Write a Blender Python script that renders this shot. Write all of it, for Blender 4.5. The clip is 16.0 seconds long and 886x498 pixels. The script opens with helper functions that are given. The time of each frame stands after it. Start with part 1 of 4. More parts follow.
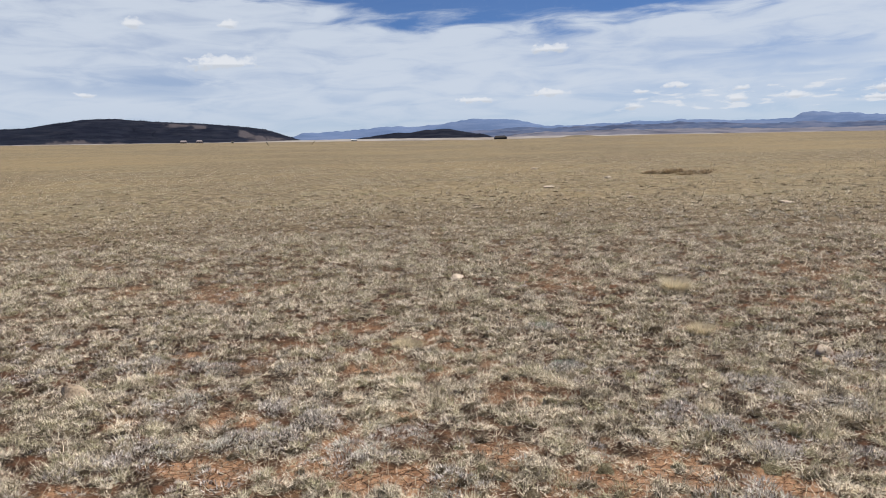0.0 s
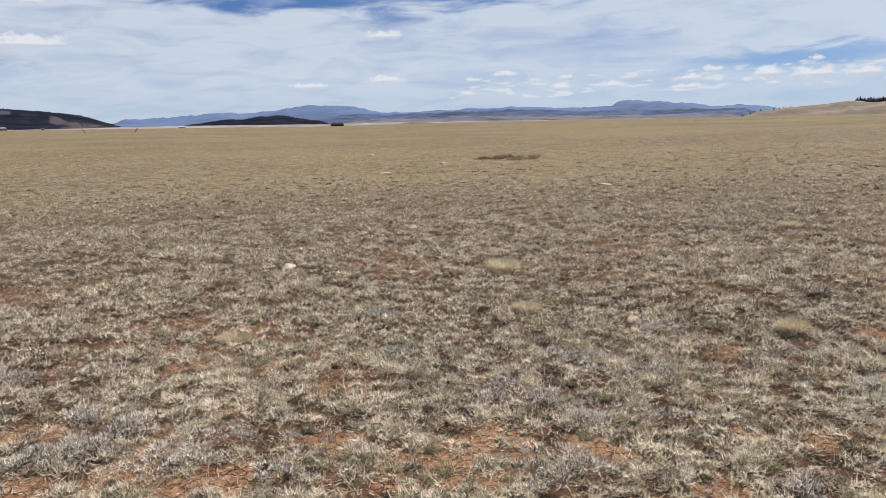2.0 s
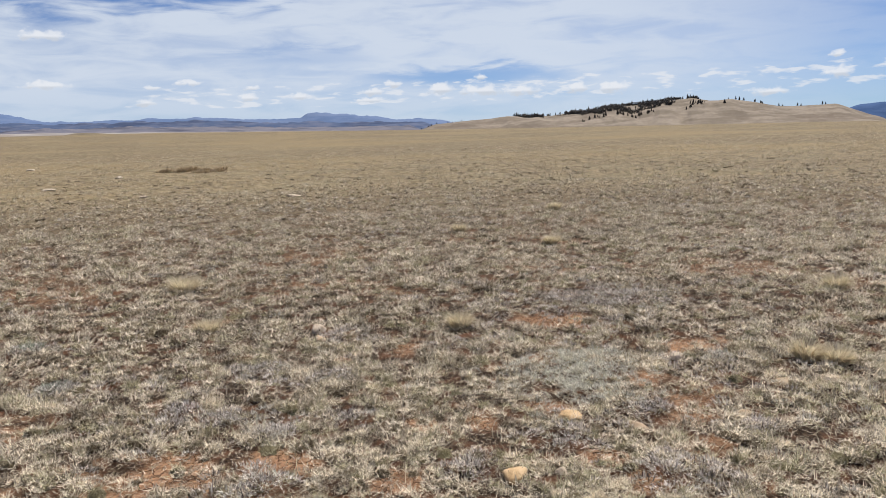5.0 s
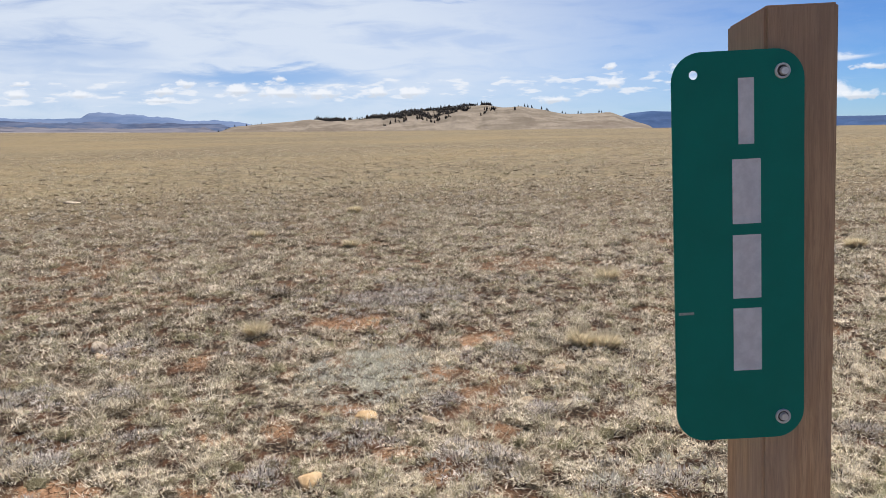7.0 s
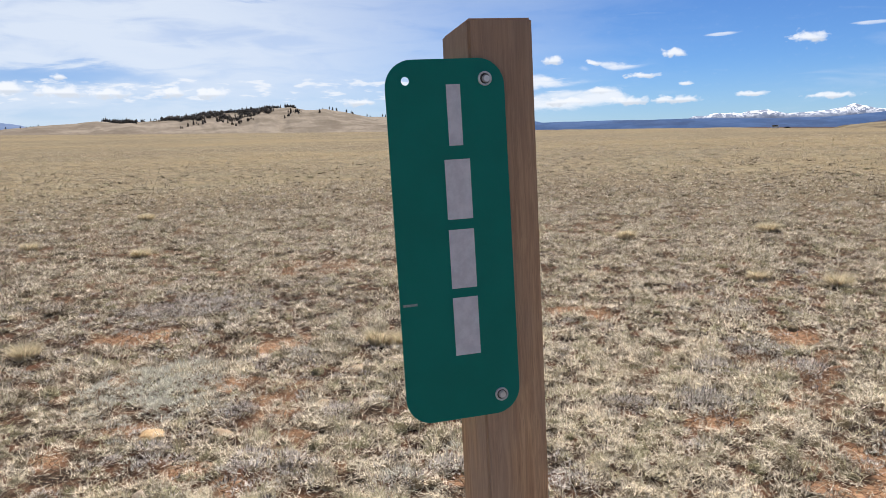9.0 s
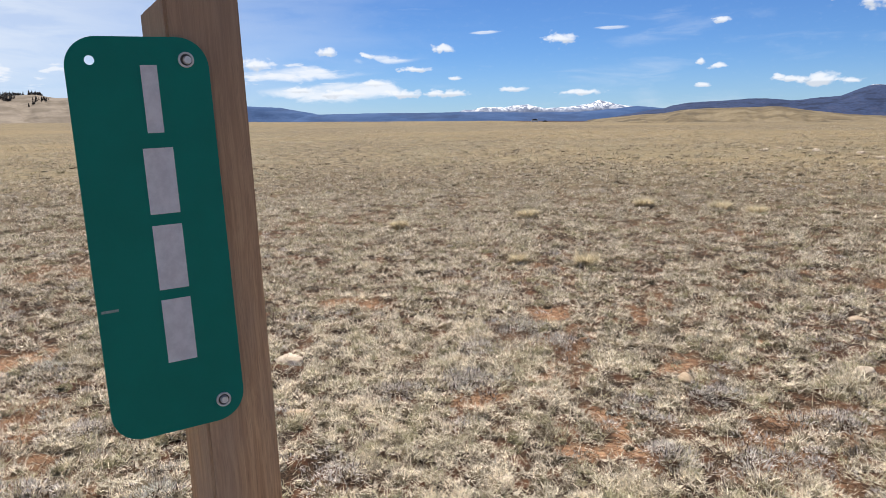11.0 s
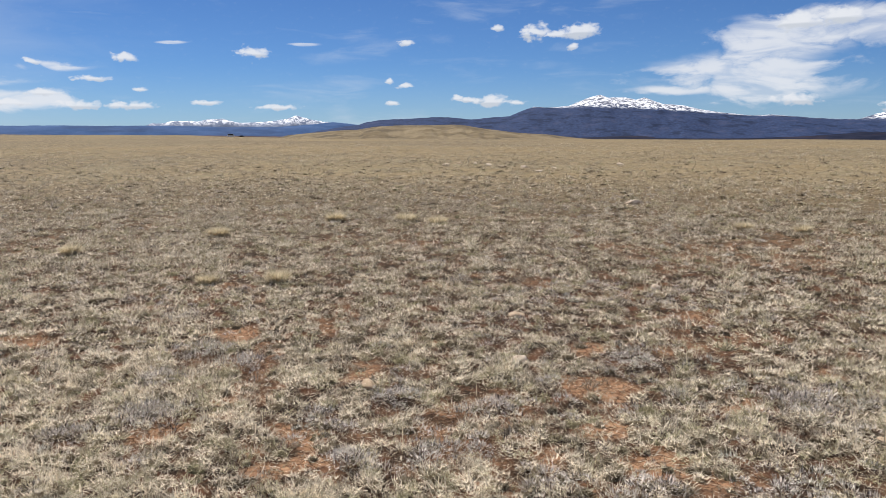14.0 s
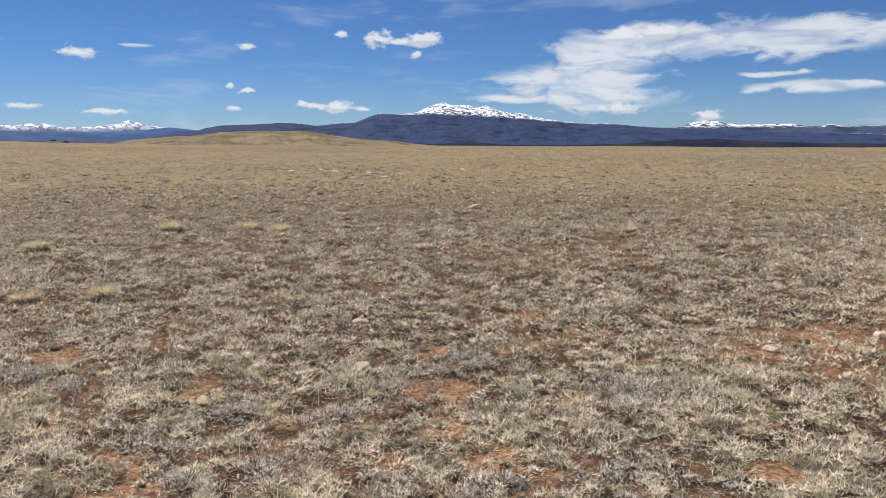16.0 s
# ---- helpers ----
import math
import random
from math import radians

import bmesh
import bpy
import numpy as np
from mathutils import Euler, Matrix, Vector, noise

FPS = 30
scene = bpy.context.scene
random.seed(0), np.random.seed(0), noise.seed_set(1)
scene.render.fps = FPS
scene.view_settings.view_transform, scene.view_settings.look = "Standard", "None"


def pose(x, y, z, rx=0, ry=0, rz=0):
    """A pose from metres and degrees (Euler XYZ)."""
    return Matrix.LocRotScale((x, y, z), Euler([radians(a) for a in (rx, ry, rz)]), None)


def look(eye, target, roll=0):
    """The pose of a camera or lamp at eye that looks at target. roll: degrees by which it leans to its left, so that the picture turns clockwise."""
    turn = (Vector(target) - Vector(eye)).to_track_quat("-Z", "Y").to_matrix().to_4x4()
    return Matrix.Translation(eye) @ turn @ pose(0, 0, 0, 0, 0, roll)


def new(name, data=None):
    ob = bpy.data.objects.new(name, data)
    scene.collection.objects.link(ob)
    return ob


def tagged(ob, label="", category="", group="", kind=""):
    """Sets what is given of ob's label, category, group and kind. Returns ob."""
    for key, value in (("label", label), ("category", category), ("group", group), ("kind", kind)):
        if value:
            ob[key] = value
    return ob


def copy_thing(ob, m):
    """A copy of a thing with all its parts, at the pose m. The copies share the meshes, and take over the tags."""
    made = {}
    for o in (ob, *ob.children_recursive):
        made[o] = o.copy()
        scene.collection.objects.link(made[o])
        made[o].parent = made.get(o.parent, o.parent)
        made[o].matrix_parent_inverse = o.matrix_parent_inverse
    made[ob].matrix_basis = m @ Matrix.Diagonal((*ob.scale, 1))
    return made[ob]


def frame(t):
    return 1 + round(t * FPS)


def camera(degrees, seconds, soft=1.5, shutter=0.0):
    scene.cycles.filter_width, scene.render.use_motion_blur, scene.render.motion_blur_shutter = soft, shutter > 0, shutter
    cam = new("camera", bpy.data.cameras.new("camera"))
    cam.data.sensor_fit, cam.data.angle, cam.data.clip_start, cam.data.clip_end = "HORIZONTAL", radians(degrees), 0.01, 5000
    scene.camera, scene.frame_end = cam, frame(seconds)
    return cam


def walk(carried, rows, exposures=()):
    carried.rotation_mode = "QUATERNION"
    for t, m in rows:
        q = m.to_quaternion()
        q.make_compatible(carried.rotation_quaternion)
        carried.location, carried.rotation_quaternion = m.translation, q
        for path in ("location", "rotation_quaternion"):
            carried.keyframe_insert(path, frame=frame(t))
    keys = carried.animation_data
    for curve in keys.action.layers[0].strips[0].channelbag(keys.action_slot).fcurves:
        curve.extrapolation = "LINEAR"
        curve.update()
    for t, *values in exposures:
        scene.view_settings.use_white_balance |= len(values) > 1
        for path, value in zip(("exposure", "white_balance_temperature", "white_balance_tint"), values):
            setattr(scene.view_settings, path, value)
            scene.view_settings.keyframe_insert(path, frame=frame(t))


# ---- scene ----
cam = camera(61.49, 16.0, soft=0.82)
ROWS = [
    (0.0, 0.0000, 0.0000, 1.3686, 0.000, -7.202, 1.864),
    (0.5, 0.0326, 0.0186, 1.3668, -2.973, -7.536, 1.939),
    (1.0, 0.0459, 0.0273, 1.3571, -6.084, -7.912, 1.879),
    (1.5, 0.0697, 0.0318, 1.3565, -9.161, -8.276, 1.995),
    (2.0, 0.0921, 0.0289, 1.3550, -12.339, -8.613, 2.080),
    (2.5, 0.1064, 0.0223, 1.3483, -15.606, -8.763, 2.206),
    (3.0, 0.1281, 0.0220, 1.3493, -19.055, -8.766, 2.286),
    (3.5, 0.1399, 0.0220, 1.3539, -22.824, -8.556, 2.308),
    (4.0, 0.1667, 0.0156, 1.3579, -26.898, -8.402, 2.315),
    (4.5, 0.1896, 0.0034, 1.3525, -31.176, -8.387, 2.285),
    (5.0, 0.2010, -0.0068, 1.3467, -35.576, -8.577, 2.061),
    (7.5, 0.2516, -0.0842, 1.3463, -53.935, -8.740, 1.608),
    (8.0, 0.2625, -0.1013, 1.3452, -57.420, -8.721, 1.641),
    (8.5, 0.2713, -0.1316, 1.3444, -61.230, -8.786, 1.684),
    (9.0, 0.2737, -0.1653, 1.3432, -65.222, -8.971, 1.598),
    (11.5, 0.3353, -0.2507, 1.3339, -86.322, -10.074, 1.021),
    (12.0, 0.3287, -0.2806, 1.3333, -90.523, -10.039, 0.866),
    (12.5, 0.3147, -0.2985, 1.3393, -94.496, -9.866, 0.746),
    (13.0, 0.3092, -0.3189, 1.3425, -98.153, -9.638, 0.679),
    (13.5, 0.2952, -0.3349, 1.3471, -101.559, -9.399, 0.560),
    (14.0, 0.2855, -0.3501, 1.3483, -104.709, -9.132, 0.450),
    (14.5, 0.2844, -0.3641, 1.3451, -107.729, -8.938, 0.280),
    (15.0, 0.2850, -0.3756, 1.3432, -110.595, -8.819, 0.156),
    (15.5, 0.2779, -0.3941, 1.3422, -113.424, -8.746, 0.119),
    (16.0, 0.2744, -0.4061, 1.3458, -116.333, -8.713, 0.210),
]
EXPOSURES = [(0.0, 0.15), (5.0, 0.21), (7.5, 0.40), (9.0, 0.43), (11.5, 0.44), (12.5, 0.34), (13.0, 0.25), (14.5, 0.20), (16.0, 0.18)]
walk(cam, [(t, pose(x, y, z, 90 + pitch, roll, yaw)) for t, x, y, z, yaw, pitch, roll in ROWS], EXPOSURES)

# ---- sky, sun ----
SUN_AZ, SUN_EL = 68.0, 58.0          # azimuth from +y towards +x
sun = new("sun", bpy.data.lights.new("sun", "SUN"))
sun.data.energy, sun.data.angle, sun.data.color = 5.0, radians(0.53), (1.0, 0.95, 0.88)
sun_way = Vector((math.sin(radians(SUN_AZ)) * math.cos(radians(SUN_EL)), math.cos(radians(SUN_AZ)) * math.cos(radians(SUN_EL)), math.sin(radians(SUN_EL))))
sun.matrix_world = look(sun_way * 60, (0, 0, 0))

world = bpy.data.worlds.new("sky")
scene.world = world
world.use_nodes = True


class Nodes:
    """Short-hand for building a node tree."""

    def __init__(self, tree):
        self.tree, self.links = tree, tree.links
        tree.nodes.clear()

    def add(self, kind, *sockets, **settings):
        node = self.tree.nodes.new(kind)
        for key, value in settings.items():
            setattr(node, key, value)
        for k, value in enumerate(sockets):
            self.put(node.inputs[k], value)
        return node

    def put(self, socket, value):
        if value is None:
            return
        if isinstance(value, bpy.types.NodeSocket):
            self.links.new(value, socket)
        else:
            socket.default_value = value

    def math(self, op, a, b=None, c=None, clamp=False):
        node = self.add("ShaderNodeMath", a, b, c, operation=op, use_clamp=clamp)
        return node.outputs[0]

    def ramp(self, value, lo, hi, to_lo=0.0, to_hi=1.0, smooth=True):
        node = self.add("ShaderNodeMapRange", interpolation_type="SMOOTHSTEP" if smooth else "LINEAR")
        for key, v in (("Value", value), ("From Min", lo), ("From Max", hi), ("To Min", to_lo), ("To Max", to_hi)):
            self.put(node.inputs[key], v)
        return node.outputs["Result"]

    def noise(self, where, scale, detail=4.0, rough=0.55, warp=0.0, colour=False):
        node = self.add("ShaderNodeTexNoise")
        for key, v in (("Vector", where), ("Scale", scale), ("Detail", detail), ("Roughness", rough), ("Distortion", warp)):
            self.put(node.inputs[key], v)
        return node.outputs["Color" if colour else "Fac"]

    def mix(self, fac, a, b, blend="MIX"):
        node = self.add("ShaderNodeMix", data_type="RGBA", blend_type=blend)
        self.put(node.inputs[0], fac)
        for socket, v in ((node.inputs[6], a), (node.inputs[7], b)):
            self.put(socket, (*v, 1.0) if isinstance(v, tuple) and len(v) == 3 else v)
        return node.outputs[2]

    def vec(self, x, y, z=0.0):
        return self.add("ShaderNodeCombineXYZ", x, y, z).outputs[0]


def build_sky():
    n = Nodes(world.node_tree)
    sky = n.add("ShaderNodeTexSky", sky_type="NISHITA", sun_disc=False, sun_elevation=radians(SUN_EL), sun_rotation=radians(SUN_AZ),
                altitude=2700.0, air_density=1.0, dust_density=0.15, ozone_density=1.6)
    way = n.add("ShaderNodeTexCoord").outputs["Generated"]
    xyz = n.add("ShaderNodeSeparateXYZ", way)
    az = n.math("MULTIPLY", n.math("ARCTAN2", xyz.outputs[0], xyz.outputs[1]), 180 / math.pi)
    el = n.math("MULTIPLY", n.math("ARCSINE", xyz.outputs[2]), 180 / math.pi)
    # high veil: streaks drawn out level, nearly closed on one side of the sky, open on the other
    big = n.noise(n.vec(n.math("MULTIPLY", az, 0.055), n.math("MULTIPLY", el, 0.24)), 1.0, 5.0, 0.5, 0.4)
    fine = n.noise(n.vec(n.math("MULTIPLY", az, 0.14), n.math("MULTIPLY", el, 0.7)), 1.3, 7.0, 0.55, 0.6)
    streak = n.math("ADD", n.math("MULTIPLY", big, 0.6), n.math("MULTIPLY", fine, 0.4))
    cover = n.ramp(n.math("ADD", az, n.math("MULTIPLY", n.math("SUBTRACT", streak, 0.5), 40.0)), 84.0, 46.0)
    gap = n.math("MULTIPLY", n.ramp(az, -14.0, -2.0), n.ramp(az, 31.0, 22.0))
    edge = n.math("ADD", n.math("SUBTRACT", 11.6, n.math("MULTIPLY", gap, 2.0)), n.math("MULTIPLY", n.math("SUBTRACT", streak, 0.5), 9.0))
    low = n.ramp(n.math("SUBTRACT", el, edge), 0.9, -0.7)
    thick = n.ramp(n.math("ADD", n.math("MULTIPLY", streak, 0.75), n.math("MULTIPLY", fine, 0.25)), 0.34, 0.56, 0.66, 1.0)
    thick = n.math("MULTIPLY", thick, n.ramp(el, 1.0, 5.0, 0.78, 1.0))
    veil = n.math("MULTIPLY", n.math("MULTIPLY", cover, thick), n.math("ADD", n.math("MULTIPLY", low, 0.94), 0.06))
    # open blue windows in the veil: azimuth, elevation, half width, half height
    for a, e, wa, we, much in ((37.5, 4.4, 10.0, 1.0, 0.7), (-22.0, 5.3, 8.0, 0.8, 0.25), (24.0, 6.3, 9.0, 0.9, 0.3), (52.0, 10.4, 9.0, 0.9, 0.5)):
        u = n.math("MULTIPLY_ADD", n.math("SUBTRACT", az, a), 1 / wa, n.math("MULTIPLY", n.math("SUBTRACT", big, 0.5), 2.2))
        v = n.math("MULTIPLY_ADD", n.math("SUBTRACT", el, e), 1 / we, n.math("MULTIPLY", n.math("SUBTRACT", fine, 0.5), 2.6))
        pane = n.math("SUBTRACT", 1.0, n.math("MULTIPLY_ADD", u, u, n.math("MULTIPLY", v, v)), clamp=True)
        veil = n.math("MULTIPLY", veil, n.math("SUBTRACT", 1.0, n.math("MULTIPLY", n.ramp(pane, 0.0, 1.0), much)))
    wisp = n.math("MULTIPLY", n.ramp(streak, 0.53, 0.68), 0.3)
    veil = n.math("MAXIMUM", veil, wisp)
    # haze whitening near the horizon
    haze = n.math("MULTIPLY", n.ramp(el, 5.0, -0.5), 0.22)
    deep = n.mix(1.0, sky.outputs[0], (0.415, 0.64, 0.975), "MULTIPLY")
    # fair-weather clouds: azimuth, elevation, half width, half height, in degrees
    puffs = [(-15.7, 7.0, 3.0, 0.45), (8.3, 7.5, 1.8, 0.36), (2.7, 4.0, 1.8, 0.2), (-25.2, 4.8, 0.9, 0.17), (-21.9, 9.6, 1.0, 0.34), (-15.3, 9.7, 0.8, 0.3), (14.2, 3.1, 0.9, 0.25), (8.2, 4.3, 1.8, 0.22),
             (21.3, 3.3, 0.9, 0.3), (21.6, 4.0, 0.8, 0.15), (25.0, 3.3, 0.9, 0.25), (14.8, 4.1, 0.6, 0.17), (17.2, 4.4, 1.2, 0.2), (30.5, 3.5, 1.0, 0.3), (32.0, 4.0, 0.8, 0.25), (30.2, 2.9, 1.6, 0.2)]
    puffs += [(35.6, 3.5, 1.3, 0.36), (38.5, 3.3, 2.0, 0.40), (41.5, 3.2, 1.8, 0.36), (45.6, 3.2, 1.1, 0.42), (48.4, 3.1, 1.3, 0.42), (38.6, 4.3, 0.6, 0.2), (63.0, 3.3, 1.2, 0.36), (59.0, 2.3, 1.7, 0.27), (63.0, 4.5, 0.6, 0.2),
              (90.8, 5.5, 1.5, 0.44), (102.0, 6.3, 0.75, 0.22), (87.4, 2.0, 1.3, 0.15), (92.4, 1.65, 2.0, 0.2), (100.7, 3.55, 0.4, 0.18), (101.9, 3.2, 0.75, 0.22)]
    puffs += [(100.9, 1.95, 0.7, 0.15), (108.3, 2.0, 1.9, 0.38), (105.8, 2.3, 0.6, 0.25), (111.6, 6.9, 1.3, 0.6), (114.9, 6.95, 1.7, 0.5), (114.3, 5.9, 0.6, 0.2), (108.8, 7.3, 0.6, 0.22), (82.2, 5.0, 1.0, 0.3), (68.3, 4.0, 1.6, 0.4),
              (129.6, 1.8, 2.0, 0.36), (135.7, 1.2, 1.2, 0.36), (74.5, 1.9, 2.0, 0.28), (79.0, 1.8, 1.8, 0.28), (71.5, 2.2, 1.4, 0.25), (83.0, 2.9, 0.7, 0.14), (113.3, 6.75, 1.4, 0.35), (129.6, 6.9, 1.8, 0.5), (132.2, 7.1, 1.6, 0.55), (106.6, 2.15, 1.5, 0.22), (110.2, 1.9, 1.0, 0.2), (73.5, 4.9, 1.0, 0.3), (76.5, 4.6, 0.6, 0.22), (80.0, 3.6, 1.5, 0.18), (77.0, 2.6, 1.4, 0.2), (82.5, 1.8, 2.2, 0.25)]
    softs = [(128.5, 6.0, 5.0, 1.7), (135.0, 6.7, 6.0, 1.2), (141.5, 6.4, 7.0, 1.3), (125.5, 4.0, 7.0, 1.0), (128.0, 2.8, 6.0, 1.1), (121.0, 2.6, 4.0, 0.35), (142.5, 3.2, 5.0, 0.4), (139.5, 4.1, 2.5, 0.2), (85.5, 6.2, 1.0, 0.12),
             (72.0, 3.4, 4.0, 0.45), (78.0, 4.4, 2.4, 0.3), (94.5, 6.2, 1.5, 0.12), (74.0, 2.0, 6.0, 0.6)]
    wob = n.noise(n.vec(az, n.math("MULTIPLY", el, 1.3)), 1.1, 2.5, 0.5)
    wob2 = n.noise(n.vec(n.math("ADD", az, 60.0), n.math("MULTIPLY", el, 1.6)), 1.9, 2.5, 0.5)
    bend = n.math("MULTIPLY", n.math("SUBTRACT", wob, 0.5), 1.9)
    bend2 = n.math("MULTIPLY", n.math("SUBTRACT", wob2, 0.5), 1.2)

    drift = n.math("MULTIPLY", n.math("SUBTRACT", n.noise(n.vec(az, n.math("MULTIPLY", el, 2.2)), 0.28, 5.0, 0.55, 0.4), 0.5), 3.2)

    def mass(clouds, under, bend, bend2, sway, keep):
        total, body = None, None
        for a, e, wa, we in clouds:
            u = n.math("MULTIPLY_ADD", n.math("SUBTRACT", az, a), 1 / wa, n.math("MULTIPLY", bend2, sway))
            v = n.math("MULTIPLY_ADD", n.math("SUBTRACT", el, e), 1 / we, n.math("MULTIPLY", bend, sway))
            v = n.math("MAXIMUM", v, n.math("MULTIPLY", v, -under))
            m = n.math("SUBTRACT", 1.0, n.math("MULTIPLY_ADD", u, u, n.math("MULTIPLY", v, v)), clamp=True)
            total = m if total is None else n.math("MAXIMUM", total, m)
            if keep:
                s = n.math("MULTIPLY", m, n.math("SUBTRACT", el, e))
                body = s if body is None else n.math("ADD", body, s)
        return total, body

    total, body = mass([(a, e, wa * 0.95, we * 1.5) for a, e, wa, we in puffs], 1.35, bend, bend2, 1.15, True)
    soft, _ = mass([(a, e, wa * 1.12, we * 1.25) for a, e, wa, we in softs], 1.0, drift, drift, 0.8, False)
    # a broken band of small cumulus low over the far range
    heap = n.noise(n.vec(n.math("MULTIPLY", az, 0.55), n.math("MULTIPLY", el, 2.3)), 1.0, 4.0, 0.5, 0.2)
    band = n.math("MULTIPLY", n.math("MULTIPLY", n.ramp(el, 1.9, 2.7), n.ramp(el, 4.9, 4.0)), n.math("MULTIPLY", n.ramp(az, 6.0, 16.0), n.ramp(az, 86.0, 70.0)))
    heap = n.math("MULTIPLY", n.ramp(n.math("MULTIPLY", heap, band), 0.50, 0.64), 0.8)
    puff = n.ramp(n.math("ADD", total, n.math("MULTIPLY", n.math("SUBTRACT", wob2, 0.5), 0.5)), 0.02, 0.95)
    puff = n.math("MAXIMUM", puff, heap)
    soft = n.math("MULTIPLY", n.math("POWER", n.ramp(soft, 0.0, 0.95), 1.25), n.ramp(fine, 0.34, 0.58, 0.5, 1.0))
    # undersides are a little greyer
    top = n.ramp(body, -0.12, 0.04)
    grey = n.mix(top, (7.2, 7.7, 8.5), (9.7, 10.0, 10.6))
    colour = n.mix(haze, deep, (5.6, 6.8, 8.4))
    colour = n.mix(n.math("MULTIPLY", veil, 0.9), colour, (7.95, 8.75, 9.95))
    colour = n.mix(n.math("MULTIPLY", soft, 0.86), colour, (9.6, 9.9, 10.5))
    colour = n.mix(n.math("MULTIPLY", puff, 0.92), colour, grey)
    back = n.add("ShaderNodeBackground", colour, 0.072)
    out = n.add("ShaderNodeOutputWorld")
    n.links.new(back.outputs[0], out.inputs[0])


build_sky()


# ---- materials ----
def material(name, rough=0.8, metal=0.0, spec=0.3):
    mat = bpy.data.materials.new(name)
    mat.use_nodes = True
    n = Nodes(mat.node_tree)
    shader = n.add("ShaderNodeBsdfPrincipled")
    out = n.add("ShaderNodeOutputMaterial")
    n.links.new(shader.outputs[0], out.inputs[0])
    shader.inputs["Roughness"].default_value = rough
    shader.inputs["Metallic"].default_value = metal
    shader.inputs["Specular IOR Level"].default_value = spec
    return mat, n, shader


def bump(n, shader, height, strength, distance):
    node = n.add("ShaderNodeBump")
    node.inputs["Strength"].default_value, node.inputs["Distance"].default_value = strength, distance
    n.put(node.inputs["Height"], height)
    n.links.new(node.outputs[0], shader.inputs["Normal"])


def place(n):
    return n.add("ShaderNodeNewGeometry").outputs["Position"]


def local(n):
    return n.add("ShaderNodeTexCoord").outputs["Object"]


def stretched(n, where, x, y, z):
    return n.add("ShaderNodeVectorMath", where, (x, y, z), operation="MULTIPLY").outputs[0]


def attr(n, name):
    return n.add("ShaderNodeAttribute", attribute_name=name).outputs["Fac"]


def ground_material():
    mat, n, sh = material("prairie_ground", 0.95, spec=0.1)
    p = place(n)
    soil, far = attr(n, "soil"), attr(n, "far")
    fine = n.noise(p, 55.0, 5.0, 0.65)
    mid = n.noise(p, 7.0, 5.0, 0.6)
    large = n.noise(p, 0.35, 4.0, 0.55)
    huge = n.noise(stretched(n, p, 1.0, 1.0, 0.0), 0.03, 5.0, 0.6)
    # litter goes near-black to paint in the shade between clumps
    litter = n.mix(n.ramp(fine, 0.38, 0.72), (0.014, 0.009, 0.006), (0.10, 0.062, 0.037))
    litter = n.mix(n.math("MULTIPLY", n.ramp(mid, 0.44, 0.64), 0.7), litter, (0.16, 0.075, 0.04))
    earth = n.mix(n.ramp(mid, 0.35, 0.65), (0.235, 0.12, 0.066), (0.39, 0.225, 0.128))
    earth = n.mix(n.ramp(fine, 0.45, 0.75), earth, (0.47, 0.29, 0.165))
    large2 = n.noise(p, 2.2, 3.0, 0.6)
    crack = n.add("ShaderNodeTexVoronoi", feature="DISTANCE_TO_EDGE")
    n.put(crack.inputs["Vector"], n.add("ShaderNodeVectorMath", p, stretched(n, n.noise(p, 16.0, 4.0, 0.65, colour=True), 0.07, 0.07, 0.0), operation="ADD").outputs[0])
    crack.inputs["Scale"].default_value = 17.0
    gap = n.ramp(crack.outputs["Distance"], 0.0, 0.07)
    earth = n.mix(n.math("MULTIPLY", n.math("SUBTRACT", 1.0, gap), n.ramp(large2, 0.44, 0.60, 0.0, 0.8)), earth, (0.06, 0.03, 0.018))
    near = n.mix(n.math("MULTIPLY", soil, n.ramp(n.noise(p, 28.0, 5.0, 0.7), 0.36, 0.54, 0.45, 1.0)), litter, earth)
    # tufted turf seen from afar, its dark tone standing for shaded gaps
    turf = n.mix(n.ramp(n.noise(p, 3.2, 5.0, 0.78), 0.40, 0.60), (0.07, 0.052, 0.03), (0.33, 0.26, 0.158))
    turf = n.mix(n.math("MULTIPLY", n.ramp(large, 0.5, 0.68), 0.45), turf, (0.265, 0.235, 0.15))
    turf = n.mix(n.math("MULTIPLY", n.ramp(huge, 0.42, 0.62), 0.6), turf, (0.275, 0.205, 0.108))
    turf = n.mix(n.math("MULTIPLY", n.ramp(huge, 0.52, 0.36), 0.35), turf, (0.19, 0.14, 0.085))
    patchy = n.noise(stretched(n, p, 1.0, 1.0, 0.0), 0.11, 5.0, 0.65)
    turf = n.mix(n.math("MULTIPLY", n.ramp(patchy, 0.50, 0.62), 0.4), turf, (0.20, 0.165, 0.10))
    # dark dashes: shadows of clumps put into the turf colour
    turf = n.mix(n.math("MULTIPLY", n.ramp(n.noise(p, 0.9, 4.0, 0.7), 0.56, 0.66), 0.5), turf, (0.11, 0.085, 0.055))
    n.links.new(n.mix(far, near, turf), sh.inputs["Base Color"])
    high = n.math("ADD", n.math("MULTIPLY", fine, 0.5), n.math("MULTIPLY", n.math("MULTIPLY", gap, soil), 0.8))
    bump(n, sh, high, 0.9, 0.016)
    return mat


